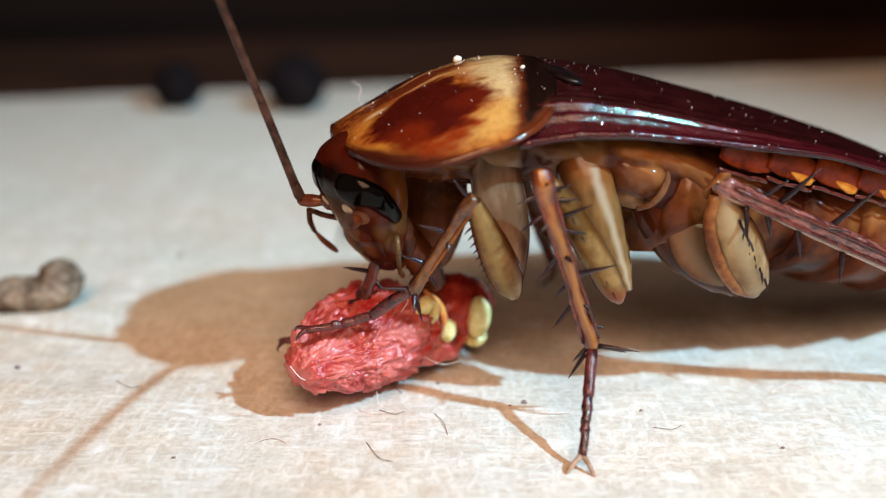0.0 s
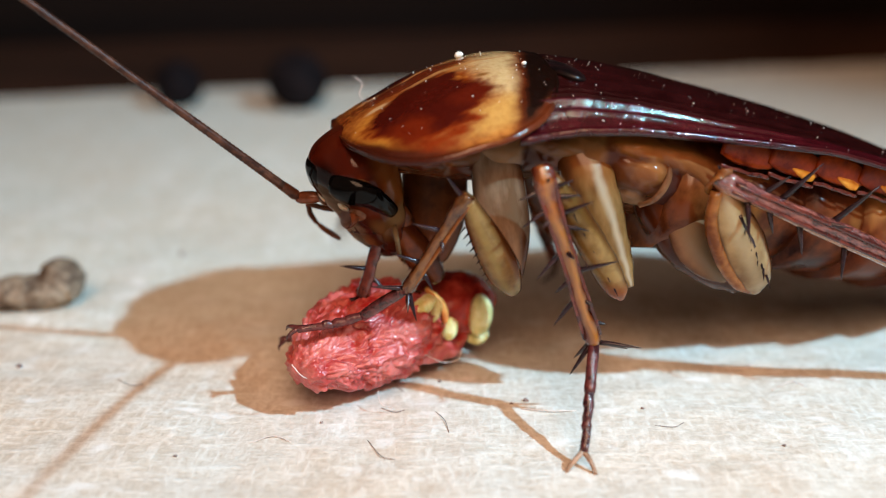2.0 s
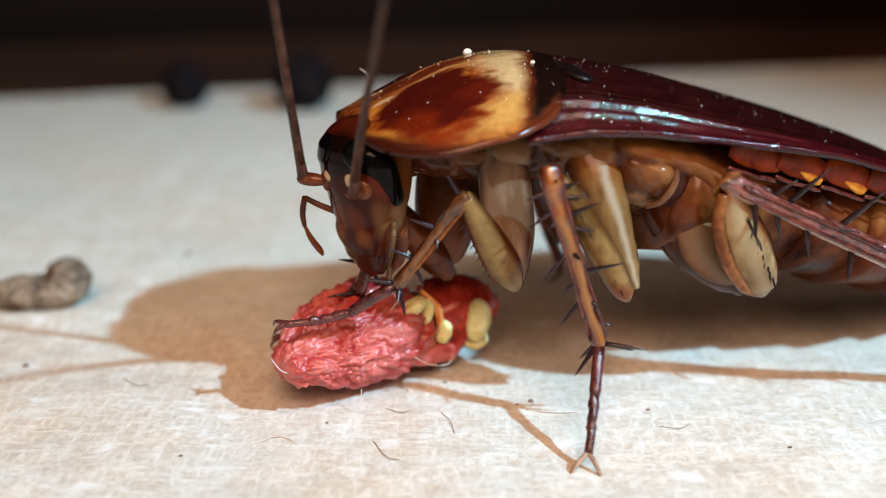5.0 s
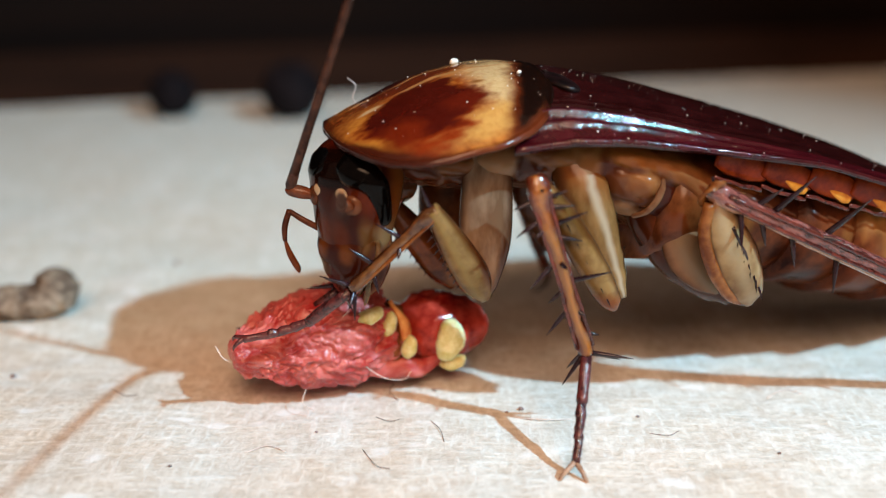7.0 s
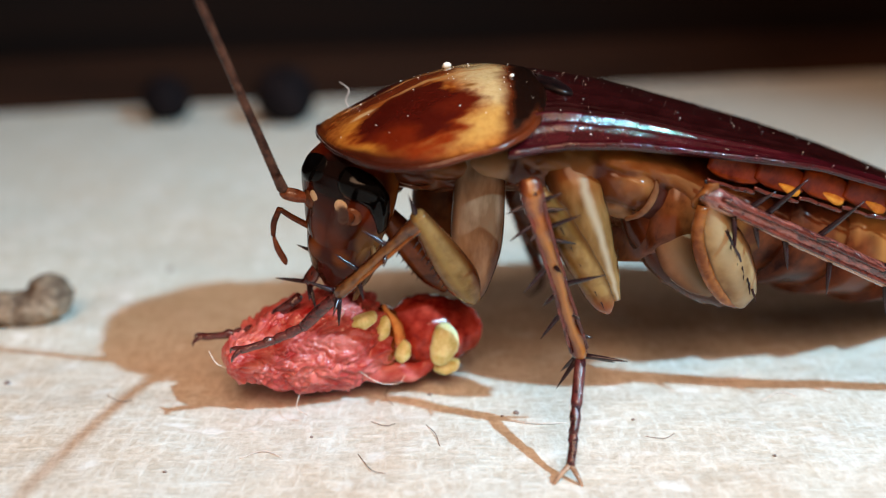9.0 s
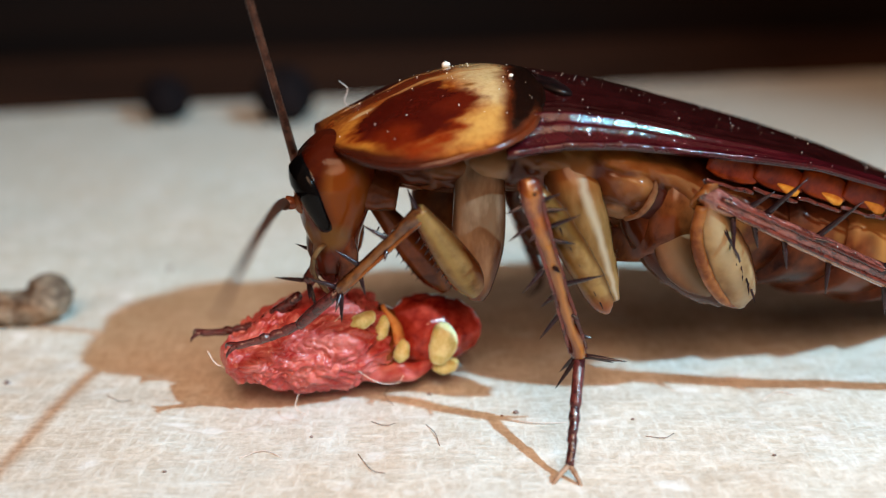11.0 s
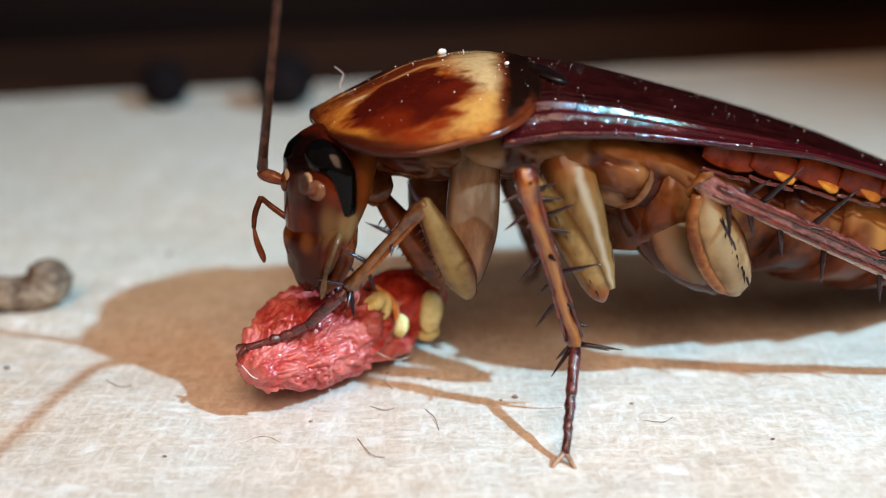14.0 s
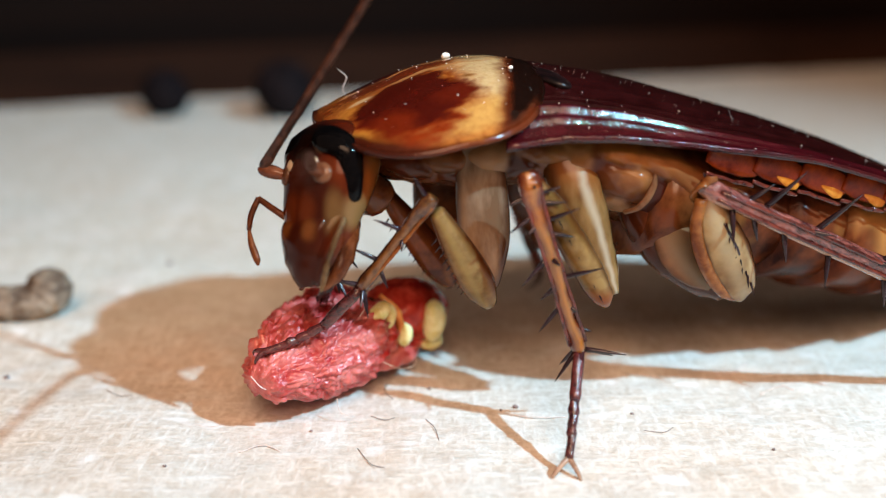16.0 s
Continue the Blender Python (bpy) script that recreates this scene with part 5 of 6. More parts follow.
def build_berry():
    root = empty("goji_berry")
    tagged(root, "wrinkled dried red berry, torn open, with yellow seeds", "berry")
    bm = bmesh.new()
    n, m = 220, 150
    rings = []
    for i in range(m + 1):
        u = i / m
        x = 5.4 - 6.0 * u
        r = float(np.interp(u, [0, 0.03, 0.1, 0.22, 0.4, 0.6, 0.75, 0.9, 1.0], [0.15, 0.55, 0.95, 1.35, 1.8, 2.05, 2.05, 1.8, 1.45]))
        ring = []
        for k in range(n):
            a = 2 * math.pi * k / n
            p = Vector((x, r * 1.05 * math.cos(a), 1.75 + 0.15 * min(1, u * 2) + r * 0.85 * math.sin(a)))
            o = Vector((0, math.cos(a), math.sin(a)))
            amount = wrinkle(p) * min(1, r / 0.8) - 0.08 * min(1, r)
            p += o * amount
            p.x += 0.3 * noise.noise(p * 0.9) + (0.5 * noise.noise((math.cos(a) * 2.2, math.sin(a) * 2.2, 5)) if u > 0.93 else 0)
            p.z = max(p.z, 0.02)
            ring.append(p)
        rings.append(ring)
    skin(bm, rings)
    part("skin", bm, BERRY, root, "wrinkled red berry skin")
    bm = bmesh.new()
    rings = []
    for i in range(31):
        u = i / 30
        ring = []
        for k in range(40):
            a = 2 * math.pi * k / 40
            r = 1.55 * math.sin((0.08 + 0.86 * u) * math.pi) ** 0.6
            p = Vector((-0.6 - 3.5 * u, r * math.cos(a) + 0.4 + 0.4 * u, 1.9 + 0.9 * r * math.sin(a)))
            p += Vector((0, math.cos(a), math.sin(a))) * (wrinkle(p * 1.2 + Vector((9, 3, 0)), 0.5) - 0.1)
            p.z = max(p.z, 0.03)
            ring.append(p)
        rings.append(ring)
    skin(bm, rings)
    part("torn_end", bm, BERRY_IN, root, "torn wet end of the berry")
    bm = bmesh.new()
    ball(bm, (-0.4, 0.3, 1.7), (1.0, 1.4, 1.3), 24, 16)
    for v in bm.verts:
        v.co += 0.25 * noise.noise_vector(v.co * 1.4)
    part("pulp", bm, PULP, root, "dark red pulp between the halves")
    for rows in ([(0.7, 1.5, 1.1, 0.3, 0.2), (-0.3, 1.6, 0.95, 0.4, 0.22), (-1.2, 1.65, 0.85, 0.36, 0.2), (-2.0, 1.55, 0.95, 0.16, 0.12)],
                 [(-0.35, 1.0, 3.25, 0.1, 0.08), (-0.6, 1.4, 2.8, 0.2, 0.12), (-0.75, 1.6, 2.2, 0.22, 0.14), (-0.65, 1.6, 1.7, 0.1, 0.08)],
                 [(-0.2, 1.2, 2.2, 0.1, 0.08), (-0.25, 1.45, 1.8, 0.18, 0.12), (-0.3, 1.6, 1.35, 0.16, 0.1)]):
        bm = bmesh.new()
        limb(bm, rows, 12, 6, (0.5, 0, 0.85), 0.1)
        part("torn_flap", bm, BERRY if rows[0][0] > 0.5 else AMBER_FLESH, root, "torn edge of the flesh")
    for x, y, z, rx, ry, rz, long, wide, deep in ((0.6, 1.7, 3.1, 20, 15, 10, 0.52, 0.36, 0.28), (-2.25, 2.06, 1.9, 0, 82, 8, 0.82, 0.42, 0.52), (-0.15, 1.5, 2.6, 10, 70, 0, 0.5, 0.3, 0.25), (-0.8, 1.75, 1.75, 5, 75, 10, 0.45, 0.28, 0.28), (-2.45, 1.8, 0.9, 0, 10, -10, 0.5, 0.34, 0.28)):
        bm = bmesh.new()
        ball(bm, (0, 0, 0), (long, wide, deep), 22, 14)
        for v in bm.verts:
            v.co.z += 0.2 * v.co.x * v.co.x
            v.co += 0.05 * noise.noise_vector(v.co * 3)
        part("seed", bm, SEED, root, "flat pale yellow seed", mm_pose(x, y, z, rx, ry, rz))
    for rows in ([(1.2, 1.9, 1.6), (0.4, 2.3, 1.0), (-0.3, 2.5, 0.9), (-0.6, 2.4, 1.1)], [(5.2, 0.5, 1.6), (5.6, 0.6, 1.9), (5.8, 0.4, 2.3)], [(3.0, 1.6, 0.7), (3.2, 1.9, 0.35), (2.9, 2.2, 0.15)], [(1.6, 1.5, 3.1), (1.3, 1.6, 3.5), (1.5, 1.5, 3.8)]):
        bm = bmesh.new()
        limb(bm, [(*p, 0.016, 0.016) for p in rows], 6, 6, (0.3, 0.2, 0.9))
        part("fibre", bm, FIBRE, root, "fine pale fibre stuck to the skin")
    return root


def build_pellet():
    bm = bmesh.new()
    rows = [(-2.3, 0.0, 0.75, 0.5, 0.6), (-1.5, -0.1, 0.85, 0.85, 0.85), (-0.6, -0.2, 0.85, 0.95, 0.88), (0.3, -0.2, 0.95, 1.0, 0.95), (0.75, 0.0, 1.35, 1.0, 0.95), (0.55, 0.3, 1.75, 0.85, 0.7), (0.0, 0.4, 1.75, 0.5, 0.4)]
    limb(bm, rows, 40, 14, (0, 1, 0), 0.0)
    for v in bm.verts:
        v.co += 0.09 * noise.noise_vector(v.co * 1.3) + 0.07 * noise.noise_vector(v.co * 3.7) + 0.03 * noise.noise_vector(v.co * 9)
        v.co.z = max(v.co.z * 0.84, 0.0)
    ob = part("pellet", bm, PELLET, None, "", mm_pose(-17.2, 3.3, -0.1, 0, 0, 8))
    tagged(ob, "curled dry grey-brown pellet on the cloth", "pellet")


def build_black_balls():
    for x, y, r in ((-22.2, 48.0, 2.05), (-12.3, 47.2, 2.5)):
        bm = bmesh.new()
        ball(bm, (0, 0, r * 0.93), (r, r, r * 0.95), 28, 18)
        for v in bm.verts:
            v.co += 0.16 * noise.noise_vector(v.co * 0.9 + Vector((x, 0, 0)))
            v.co.z = max(v.co.z, 0)
        ob = part("black_ball", bm, BLACK_BALL, None, "", mm_pose(x, y, -0.12))
        tagged(ob, "small round black pellet lying on the cloth", "pellet", "black pellets")


def build_litter():
    """Hairs, fibres and specks lying on the cloth."""
    def strand(name, pts, r, mat, label, group):
        bm = bmesh.new()
        limb(bm, [(x, y, ground_height(x, y) + r * 0.8 + (0.05 if 0 < i < len(pts) - 1 else 0), r, r) for i, (x, y) in enumerate(pts)], 6, 6, (0, 0, 1))
        tagged(part(name, bm, mat), label, name, group)

    for pts in ([(-2.3, -6.2), (-1.8, -6.6), (-1.47, -6.4)], [(-0.42, -6.5), (-0.1, -7.2), (0.04, -8.0)], [(-1.79, -3.4), (-1.92, -4.2), (-1.59, -4.9)], [(-2.6, -8.4), (-2.1, -9.5), (-1.66, -9.7)], [(-12.0, -4.0), (-11.4, -4.6), (-11.0, -4.4)], [(6.9, -7.4), (7.5, -7.6), (7.9, -7.2)]):
        strand("hair", pts, 0.012, HAIR, "fine dark hair on the cloth", "hairs on the cloth")
    for pts in ([(9.7, -2.5), (10.9, -2.9), (11.9, -1.8)], [(2.5, -6.2), (3.4, -6.5), (4.4, -6.4)], [(11.6, -4.6), (12.4, -4.1), (12.9, -4.4)], [(-6.4, -8.6), (-5.7, -8.2), (-5.1, -8.5)]):
        strand("fibre", pts, 0.02, FIBRE, "pale loose cloth fibre", "fibres on the cloth")
    for x, y, r in ((2.72, -5.62, 0.08), (-16.06, -2.86, 0.1), (-4.24, -7.2, 0.05), (6.7, -6.2, 0.05), (-8.6, -9.5, 0.05), (-0.3, -4.2, 0.06), (10.8, -8.8, 0.05), (2.2, -5.9, 0.045), (-17.5, -6.0, 0.07), (-13, 10, 0.12)):
        bm = bmesh.new()
        ball(bm, (x, y, ground_height(x, y) + r * 0.6), (r * 1.3, r, r * 0.8), 10, 7)
        for v in bm.verts:
            v.co += 0.3 * r * noise.noise_vector(v.co * 12)
        tagged(part("speck", bm, HAIR), "tiny dark speck on the cloth", "speck", "specks on the cloth")


build_setting()
build_litter()
cockroach, pronotum, foreleg, far_foreleg, head, antenna_right, antenna_left = build_cockroach()
berry = build_berry()
build_pellet()
build_black_balls()


def motions():
    walk(head, [(t, mm_pose(*p)) for t, *p in [
        (0.0, -3.22, -5.83, 8.95, -8.8, 28.9, -137.4),
        (1.0, -3.86, -5.78, 8.47, -24.5, 37.2, -161.0),
        (2.0, -3.57, -5.56, 8.79, -11.3, 36.4, -139.7),
        (3.0, -3.61, -5.59, 9.42, 1.2, 31.3, -122.1),
        (3.5, -3.42, -5.68, 9.38, -3.7, 29.4, -134.1),
        (4.0, -3.28, -5.74, 9.69, -0.1, 20.1, -133.0),
        (7.0, -2.86, -5.64, 9.33, -1.7, 0.3, -130.0),
        (8.5, -2.71, -5.68, 9.57, -7.2, -4.7, -117.7),
        (9.0, -2.73, -5.64, 9.23, -12.7, 7.8, -122.2),
        (11.5, -3.54, -5.74, 9.55, -11.8, 1.8, 171.4),
        (12.0, -3.50, -5.66, 9.62, 0.2, -1.5, -156.0),
        (12.5, -3.52, -5.82, 9.81, 2.8, -2.2, -148.6),
        (13.5, -3.01, -5.65, 9.31, 5.0, -13.2, -137.7),
        (14.5, -3.50, -5.73, 9.64, -2.7, -6.1, -139.8),
        (15.5, -3.42, -5.69, 9.70, 16.9, -20.8, -144.0),
        (16.0, -3.20, -5.81, 9.74, 13.5, -23.0, -137.1),
    ]])
    walk(antenna_right, [(t, mm_pose(*p)) for t, *p in [
        (0.0, -4.90, -5.02, 7.21, -132.3, -68.3, -130.7),
        (0.5, -5.08, -4.55, 7.10, -107.6, -59.1, -150.1),
        (1.0, -5.21, -4.13, 7.06, -89.0, -43.7, -163.2),
        (1.5, -5.17, -4.31, 7.03, -92.1, -47.2, -161.0),
        (2.0, -5.10, -4.52, 7.03, -86.8, -41.1, -164.9),
        (2.5, -5.13, -4.85, 7.21, -92.8, -47.8, -160.5),
        (3.0, -5.13, -5.19, 7.41, -87.8, -41.9, -163.8),
        (3.5, -5.00, -4.98, 7.50, -107.2, -57.7, -149.6),
        (4.0, -4.98, -5.32, 7.84, -166.2, -70.7, -101.7),
        (6.5, -4.99, -5.70, 7.90, -171.5, -72.0, -97.3),
        (7.0, -4.99, -5.73, 7.91, 121.0, -63.7, -40.9),
        (7.5, -4.99, -5.86, 8.05, -176.2, -71.7, -93.2),
        (8.0, -4.96, -6.11, 8.30, 125.0, -64.1, -44.5),
        (8.5, -4.93, -6.25, 8.44, -134.6, -66.5, -127.8),
        (9.0, -4.95, -5.76, 7.97, -129.6, -66.5, -132.4),
        (11.5, -4.66, -3.75, 8.40, -159.4, -69.6, -107.3),
        (12.0, -5.47, -4.87, 8.20, -175.7, -71.0, -93.6),
        (12.5, -5.55, -5.35, 8.34, 154.9, -69.3, -69.0),
        (12.7, -5.53, -5.39, 8.31, 146.7, -68.1, -62.3),
        (13.0, -5.42, -5.57, 8.21, 127.3, -63.9, -46.8),
        (13.5, -5.26, -5.80, 8.10, 136.7, -66.2, -54.2),
        (14.0, -5.50, -5.66, 8.26, 145.3, -67.4, -61.3),
        (14.5, -5.73, -5.52, 8.43, 125.1, -62.8, -45.2),
        (15.0, -5.69, -5.77, 8.44, 152.5, -68.7, -67.0),
        (15.5, -5.64, -6.02, 8.50, 121.6, -62.0, -42.4),
        (16.0, -5.46, -6.34, 8.67, 102.9, -52.6, -28.8),
    ]])
    walk(antenna_left, [(t, mm_pose(*p)) for t, *p in [
        (0.0, -3.16, -6.65, 6.83, -0.0, -23.9, -84.9),
        (0.5, -3.56, -6.32, 6.50, 0.0, -24.7, -84.3),
        (1.0, -3.92, -5.98, 6.21, 0.0, -22.0, -97.0),
        (1.5, -3.65, -6.06, 6.39, -0.0, -24.8, -84.2),
        (2.0, -3.36, -6.13, 6.60, 0.0, -24.1, -84.7),
        (2.5, -3.23, -6.32, 6.99, 0.0, -23.6, -84.8),
        (3.0, -3.10, -6.49, 7.39, -0.0, -23.4, -85.1),
        (3.5, -3.22, -6.59, 7.30, 0.0, -30.0, -109.0),
        (4.0, -3.22, -6.97, 7.78, 0.0, -71.3, -76.6),
        (6.5, -3.17, -7.27, 7.79, 0.0, -23.0, -84.8),
        (7.0, -3.16, -7.29, 7.79, 0.0, -23.0, -84.8),
        (7.5, -3.08, -7.33, 7.87, 0.0, -67.9, -50.7),
        (8.0, -2.93, -7.38, 8.02, 0.0, -22.3, -85.2),
        (8.5, -2.85, -7.41, 8.10, -0.0, -22.2, -85.4),
        (9.0, -2.94, -6.97, 7.39, 0.0, -23.2, -85.3),
        (11.5, -5.02, -6.07, 7.85, -0.0, -14.0, -88.0),
        (12.0, -4.51, -7.09, 8.16, -0.0, -22.3, -82.5),
        (12.5, -4.32, -7.42, 8.41, 0.0, -70.9, -88.6),
        (12.7, -4.26, -7.44, 8.39, 0.0, -37.4, -101.5),
        (13.0, -3.99, -7.51, 8.33, 0.0, -16.0, -94.0),
        (13.5, -3.63, -7.57, 8.27, -0.0, -22.3, -83.9),
        (14.0, -3.93, -7.49, 8.26, 0.0, -22.3, -83.4),
        (14.5, -4.22, -7.39, 8.27, 0.0, -22.2, -82.9),
        (15.0, -4.17, -7.63, 8.67, 0.0, -21.6, -83.0),
        (15.2, -4.15, -7.69, 8.85, 0.0, -38.0, -165.0),
        (15.4, -4.13, -7.75, 9.03, 0.0, -26.0, -177.0),
        (15.5, -4.12, -7.78, 9.12, 0.0, -33.0, -174.0),
        (15.6, -4.05, -7.81, 9.13, 0.0, -31.0, -170.0),
        (15.8, -3.9, -7.88, 9.15, 0.0, -25.0, -138.0),
        (16.0, -3.73, -7.95, 9.16, -0.0, -20.9, -83.7),
    ]])
    walk(foreleg["coxa"], [(t, mm_pose(*p)) for t, *p in [
        (0.0, 1.45, -5.60, 8.90, 49.1, 78.8, -41.5),
        (1.5, 1.45, -5.60, 8.90, 45.3, 79.6, -45.2),
        (3.5, 1.45, -5.60, 8.90, 49.2, 78.3, -41.4),
        (4.0, 1.45, -5.60, 8.90, 49.6, 78.3, -41.0),
        (6.5, 1.45, -5.60, 8.90, -5.4, 82.3, -95.4),
        (7.0, 1.45, -5.60, 8.90, -11.6, 82.1, -101.5),
        (8.5, 1.45, -5.60, 8.90, -19.3, 81.8, -109.1),
        (9.0, 1.45, -5.60, 8.90, -23.4, 81.6, -113.2),
        (11.5, 1.45, -5.60, 8.90, -5.7, 81.9, -95.7),
        (12.5, 1.45, -5.60, 8.90, -6.6, 82.3, -96.5),
        (13.0, 1.45, -5.60, 8.90, -20.9, 81.8, -110.7),
        (14.5, 1.45, -5.60, 8.90, -24.4, 82.1, -114.2),
        (16.0, 1.45, -5.60, 8.90, 25.3, 82.1, -64.9),
    ]])
    walk(foreleg["femur"], [(t, mm_pose(*p)) for t, *p in [
        (0.0, 2.13, -6.20, 4.31, -135.3, -59.8, -130.5),
        (1.5, 2.05, -6.20, 4.29, -132.6, -58.5, -132.9),
        (3.5, 2.13, -6.20, 4.50, -129.2, -55.9, -135.4),
        (4.0, 2.14, -6.20, 4.50, -129.1, -55.9, -135.6),
        (6.5, 1.39, -6.20, 4.46, -128.5, -55.6, -136.1),
        (7.0, 1.33, -6.20, 4.46, -129.3, -55.2, -135.1),
        (8.5, 1.24, -6.20, 4.51, -129.9, -54.9, -134.3),
        (9.0, 1.19, -6.20, 4.51, -127.4, -52.9, -136.2),
        (11.5, 1.39, -6.20, 4.69, -124.3, -52.1, -139.2),
        (12.5, 1.38, -6.20, 4.41, -124.7, -53.9, -139.4),
        (13.0, 1.22, -6.20, 4.42, -133.4, -55.7, -131.1),
        (14.5, 1.18, -6.20, 4.18, -132.8, -59.0, -132.8),
        (16.0, 1.73, -6.20, 4.10, -125.9, -57.8, -139.4),
    ]])
    walk(foreleg["tibia"], [(t, mm_pose(*p)) for t, *p in [
        (0.0, 0.76, -7.80, 7.93, -96.6, 57.8, 161.4),
        (1.5, 0.56, -7.80, 7.85, -96.1, 57.9, 162.0),
        (3.5, 0.51, -7.80, 7.87, -95.6, 57.4, 162.3),
        (4.0, 0.51, -7.80, 7.88, -95.7, 57.5, 162.3),
        (6.5, -0.27, -7.80, 7.83, -87.1, 46.4, 167.4),
        (7.0, -0.28, -7.80, 7.72, -86.7, 45.3, 167.4),
        (8.5, -0.32, -7.80, 7.69, -86.8, 44.7, 166.9),
        (9.0, -0.48, -7.80, 7.56, -86.3, 43.3, 166.9),
        (11.5, -0.46, -7.80, 7.83, -86.9, 45.3, 167.2),
        (12.5, -0.49, -7.80, 7.78, -87.0, 45.4, 167.0),
        (13.0, -0.17, -7.80, 7.54, -89.1, 49.7, 166.5),
        (14.5, -0.30, -7.80, 7.81, -89.1, 49.5, 166.3),
        (16.0, -0.14, -7.80, 8.01, -91.3, 52.7, 165.2),
    ]])
    walk(foreleg["tarsus"], [(t, mm_pose(*p)) for t, *p in [
        (0.0, -1.02, -7.20, 4.94, -28.8, 23.4, 177.2),
        (1.5, -1.28, -7.20, 4.76, -28.7, 22.6, 177.3),
        (3.5, -1.38, -7.20, 4.78, -28.4, 21.0, 177.3),
        (4.0, -1.37, -7.20, 4.78, -28.4, 21.2, 177.3),
        (6.5, -2.96, -7.20, 4.93, -28.9, 23.7, 177.1),
        (7.0, -2.97, -7.20, 4.93, -29.3, 25.9, 177.1),
        (8.5, -2.90, -7.20, 5.08, -29.3, 26.0, 177.2),
        (9.0, -3.06, -7.20, 5.06, -30.8, 31.6, 177.1),
        (11.5, -3.10, -7.20, 5.10, -30.1, 29.3, 177.1),
        (12.5, -3.10, -7.20, 5.07, -30.2, 29.5, 177.1),
        (13.0, -2.67, -7.20, 4.52, -30.3, 29.6, 176.9),
        (14.5, -2.76, -7.20, 4.85, -31.0, 32.3, 177.1),
        (16.0, -2.40, -7.20, 4.93, -31.7, 34.6, 177.0),
    ]])
    walk(far_foreleg["coxa"], [(t, mm_pose(*p)) for t, *p in [
        (0.0, -0.45, -2.60, 8.60, -7.2, 78.5, -97.1),
        (4.0, -0.45, -2.60, 8.60, -15.4, 77.6, -105.1),
        (6.5, 0.30, -2.60, 8.60, -0.5, 77.9, -90.5),
        (8.0, 0.30, -2.60, 8.60, 5.3, 77.7, -84.8),
        (8.5, 0.30, -2.60, 8.60, 1.8, 77.8, -88.2),
        (9.0, 0.30, -2.60, 8.60, 1.0, 77.8, -89.0),
        (12.0, 0.30, -2.60, 8.60, 3.0, 77.8, -87.1),
        (12.5, 0.30, -2.60, 8.60, -1.3, 78.1, -91.3),
        (12.8, 0.30, -2.60, 8.60, -0.2, 78.5, -90.2),
        (13.5, 0.30, -2.60, 8.60, 3.1, 78.6, -87.0),
        (16.0, 0.30, -2.60, 8.60, 14.2, 77.7, -76.1),
    ]])
    walk(far_foreleg["femur"], [(t, mm_pose(*p)) for t, *p in [
        (0.0, -0.4, -3.60, 3.66, -104.8, -58.5, -162.7),
        (4.0, -0.5, -3.60, 3.87, -102.2, -53.2, -164.9),
        (6.5, 0.29, -3.60, 3.92, -100.6, -54.0, -167.0),
        (8.0, 0.39, -3.60, 4.01, -100.0, -53.0, -167.5),
        (8.5, 0.33, -3.60, 3.98, -100.1, -53.1, -167.5),
        (9.0, 0.32, -3.60, 3.97, -99.9, -52.2, -167.5),
        (12.0, 0.35, -3.60, 3.95, -99.7, -52.8, -167.9),
        (12.5, 0.28, -3.60, 3.87, -100.3, -54.6, -167.4),
        (12.8, 0.30, -3.60, 3.70, -100.2, -53.8, -167.5),
        (13.5, 0.35, -3.60, 3.64, -101.2, -56.4, -166.6),
        (16.0, 0.55, -3.60, 3.86, -100.4, -55.8, -167.5),
    ]])
    walk(far_foreleg["tibia"], [(t, mm_pose(*p)) for t, *p in [
        (0.0, -1.76, -4.20, 6.96, -64.2, 69.7, -158.4),
        (4.0, -2.20, -4.20, 6.96, -60.4, 72.9, -153.8),
        (6.5, -2.31, -4.20, 7.60, -68.5, 69.2, -163.1),
        (8.0, -2.31, -4.20, 7.68, -69.2, 68.0, -164.2),
        (8.5, -2.37, -4.20, 7.66, -72.6, 59.0, -169.7),
        (9.0, -2.39, -4.20, 7.54, -72.9, 56.3, -170.5),
        (12.0, -2.45, -4.20, 7.72, -72.8, 58.0, -170.1),
        (12.5, -2.42, -4.20, 7.75, -73.3, 56.5, -170.9),
        (12.8, -2.41, -4.20, 7.49, -71.2, 61.7, -167.5),
        (13.5, -2.17, -4.20, 7.53, -69.3, 68.6, -164.2),
        (16.0, -2.16, -4.20, 7.94, -69.3, 68.5, -164.1),
    ]])
    walk(far_foreleg["tarsus"], [(t, mm_pose(*p)) for t, *p in [
        (0.0, -2.77, -4.60, 4.03, -21.0, 36.7, 167.9),
        (4.0, -3.01, -4.60, 4.02, -21.3, 37.9, 169.1),
        (6.5, -3.63, -4.60, 3.97, -20.0, 32.8, 166.5),
        (8.0, -3.73, -4.60, 4.05, -17.3, 15.3, 172.0),
        (8.5, -4.57, -4.60, 3.92, -18.3, 24.0, 171.5),
        (9.0, -4.78, -4.60, 3.91, -18.5, 24.9, 171.2),
        (12.0, -4.74, -4.60, 3.99, -18.2, 22.9, 171.2),
        (12.5, -4.92, -4.60, 3.92, -19.1, 28.8, 171.1),
        (12.8, -4.21, -4.60, 4.06, -21.8, 39.4, 166.7),
        (13.5, -3.58, -4.60, 3.79, -23.2, 43.1, 164.9),
        (16.0, -3.57, -4.60, 4.22, -23.1, 42.9, 164.8),
    ]])
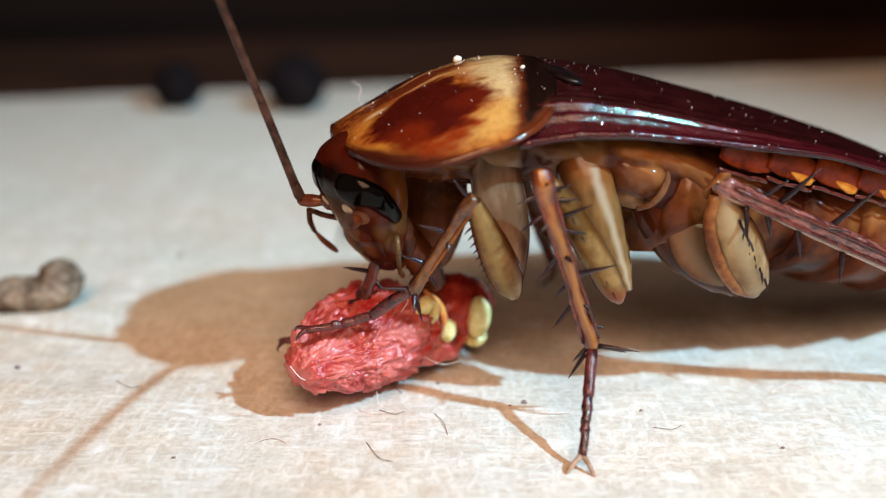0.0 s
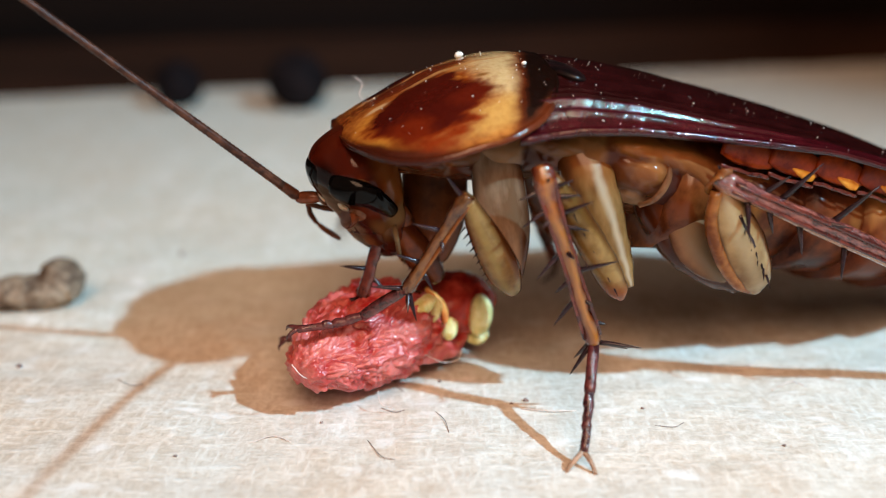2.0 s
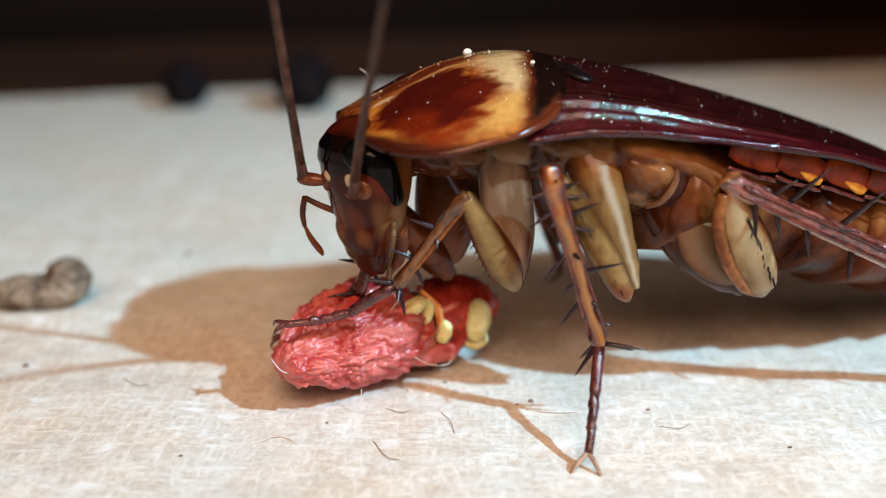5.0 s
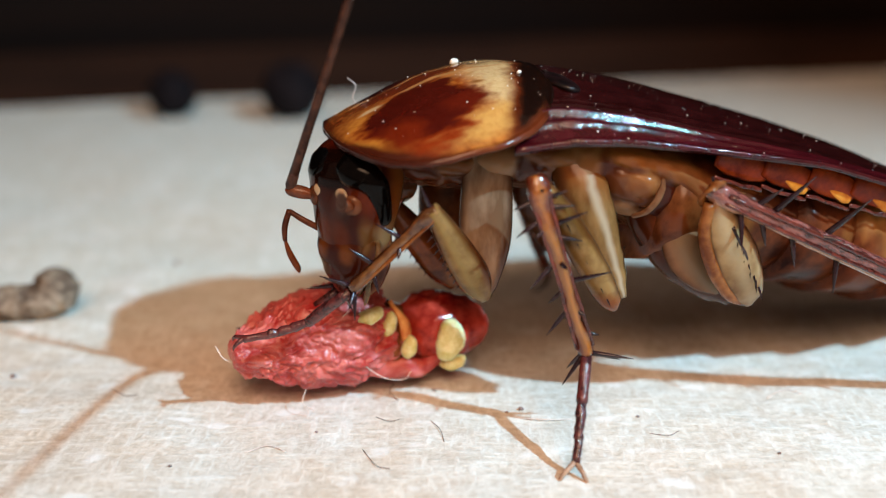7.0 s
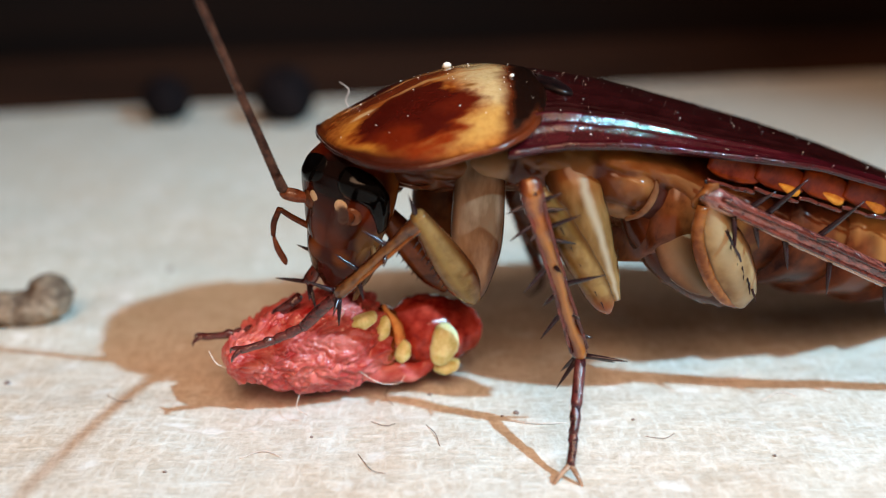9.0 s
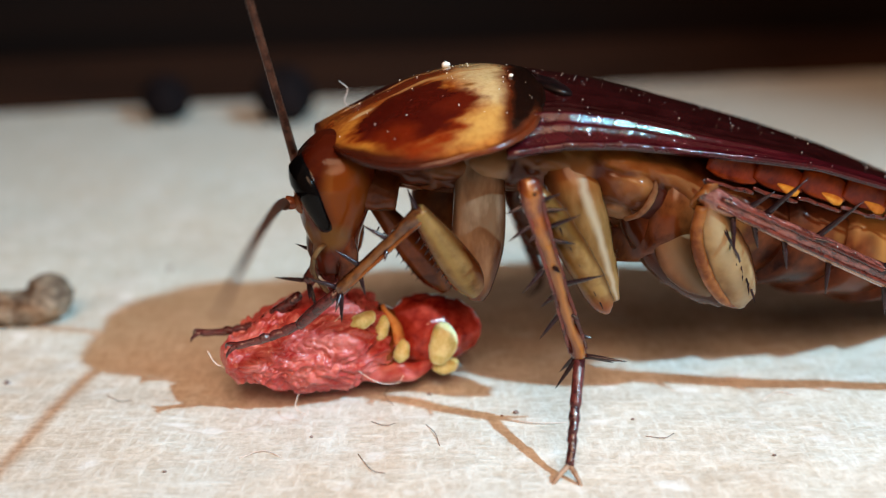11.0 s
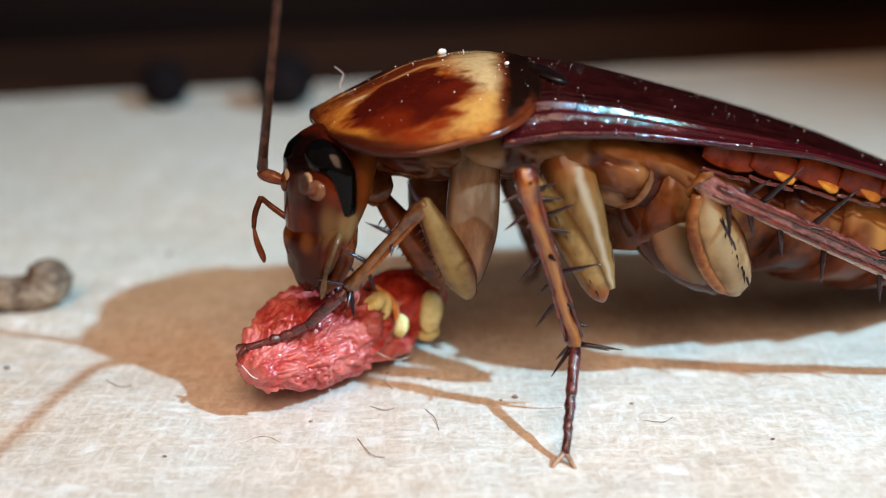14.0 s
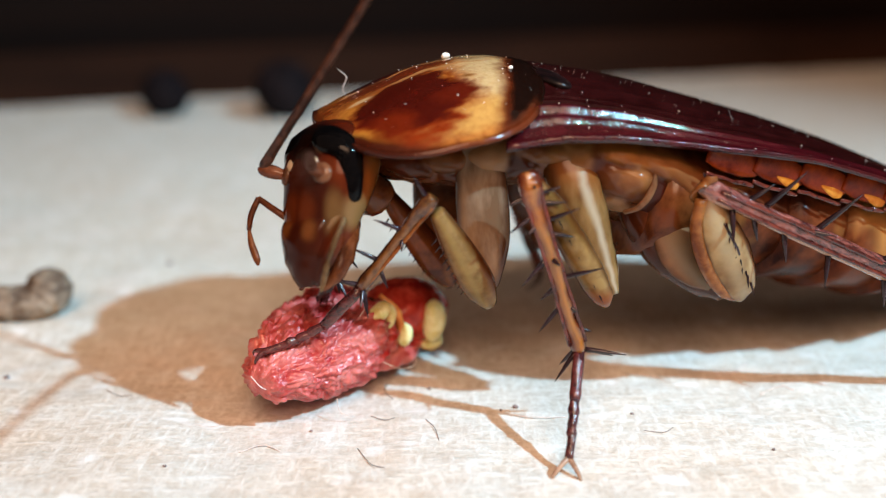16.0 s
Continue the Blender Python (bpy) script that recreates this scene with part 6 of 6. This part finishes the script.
    walk(berry, [(t, mm_pose(*p)) for t, *p in [
        (0.0, -1.80, -3.00, 0, 0, 0, 232.0),
        (1.5, -1.83, -3.00, 0, 0, 0, 232.0),
        (2.5, -1.77, -3.00, 0, 0, 0, 232.0),
        (4.0, -1.90, -3.00, 0, 0, 0, 232.0),
        (4.8, -2.07, -3.00, 0, 0, 0, 228.0),
        (6.3, -2.55, -3.00, 0, 0, 0, 202.0),
        (7.0, -2.58, -3.00, 0, 0, 0, 202.0),
        (9.0, -2.62, -3.00, 0, 0, 0, 202.0),
        (11.5, -2.66, -3.00, 0, 0, 0, 202.0),
        (12.3, -2.69, -3.00, 0, 0, 0, 202.0),
        (12.8, -3.12, -3.00, 0, 0, 0, 232.0),
        (14.0, -3.20, -3.00, 0, 0, 0, 234.0),
        (16.0, -3.07, -3.00, 0, 0, 0, 236.0),
    ]])
    walk(pronotum, [(t, mm_pose(*p)) for t, *p in [
        (0.0, 3.2, -2.9, 11.4, 0, -20.5, 15),
        (1.5, 3.2, -2.9, 11.4, 0, -20.5, 15),
        (2.5, 3.2, -2.9, 11.4, 0, -19.5, 15),
        (3.5, 3.2, -2.9, 11.4, 0, -18.5, 15),
        (6.5, 3.2, -2.9, 11.4, 0, -18.0, 15),
        (9.0, 3.2, -2.9, 11.4, 0, -18.0, 15),
        (12.5, 3.2, -2.9, 11.4, 0, -17.0, 15),
        (14.5, 3.2, -2.9, 11.4, 0, -16.5, 15),
        (16.0, 3.2, -2.9, 11.4, 0, -16.0, 15),
    ]])
    walk(cockroach, [(t, mm_pose(*p)) for t, *p in [
        (0.0, 0.112, 0.0, -0.042, 0, -0.75, 0),
        (0.5, 0.121, 0.0, -0.052, 0, -0.74, 0),
        (1.0, 0.104, 0.0, -0.047, 0, -0.73, 0),
        (1.5, 0.098, 0.0, -0.056, 0, -0.72, 0),
        (2.0, 0.110, 0.0, 0.018, 0, -0.71, 0),
        (2.5, 0.125, 0.0, 0.016, 0, -0.70, 0),
        (3.0, 0.154, 0.0, 0.035, 0, -0.60, 0),
        (3.5, 0.106, 0.0, 0.023, 0, -0.50, 0),
        (4.0, 0.093, 0.0, 0.038, 0, -0.40, 0),
        (6.5, 0.025, 0.0, 0.048, 0, 0.00, 0),
        (7.0, 0.000, 0.0, 0.000, 0, 0.00, 0),
        (7.5, -0.010, 0.0, 0.036, 0, 0.00, 0),
        (8.0, 0.013, 0.0, 0.042, 0, 0.00, 0),
        (8.5, 0.002, 0.0, 0.022, 0, 0.00, 0),
        (9.0, -0.027, 0.0, 0.013, 0, 0.00, 0),
        (11.5, -0.051, 0.0, -0.022, 0, 0.00, 0),
        (12.0, -0.052, 0.0, -0.058, 0, 0.00, 0),
        (12.5, -0.047, 0.0, -0.044, 0, 0.00, 0),
        (13.0, -0.156, 0.0, -0.195, 0, 0.00, 0),
        (13.5, -0.080, 0.0, -0.047, 0, 0.00, 0),
        (14.0, -0.148, 0.0, -0.131, 0, 0.00, 0),
        (14.5, -0.119, 0.0, -0.105, 0, 0.00, 0),
        (15.0, -0.093, 0.0, -0.080, 0, 0.00, 0),
        (15.5, -0.085, 0.0, -0.005, 0, 0.00, 0),
        (16.0, -0.048, 0.0, 0.047, 0, 0.00, 0),
    ]])


motions()
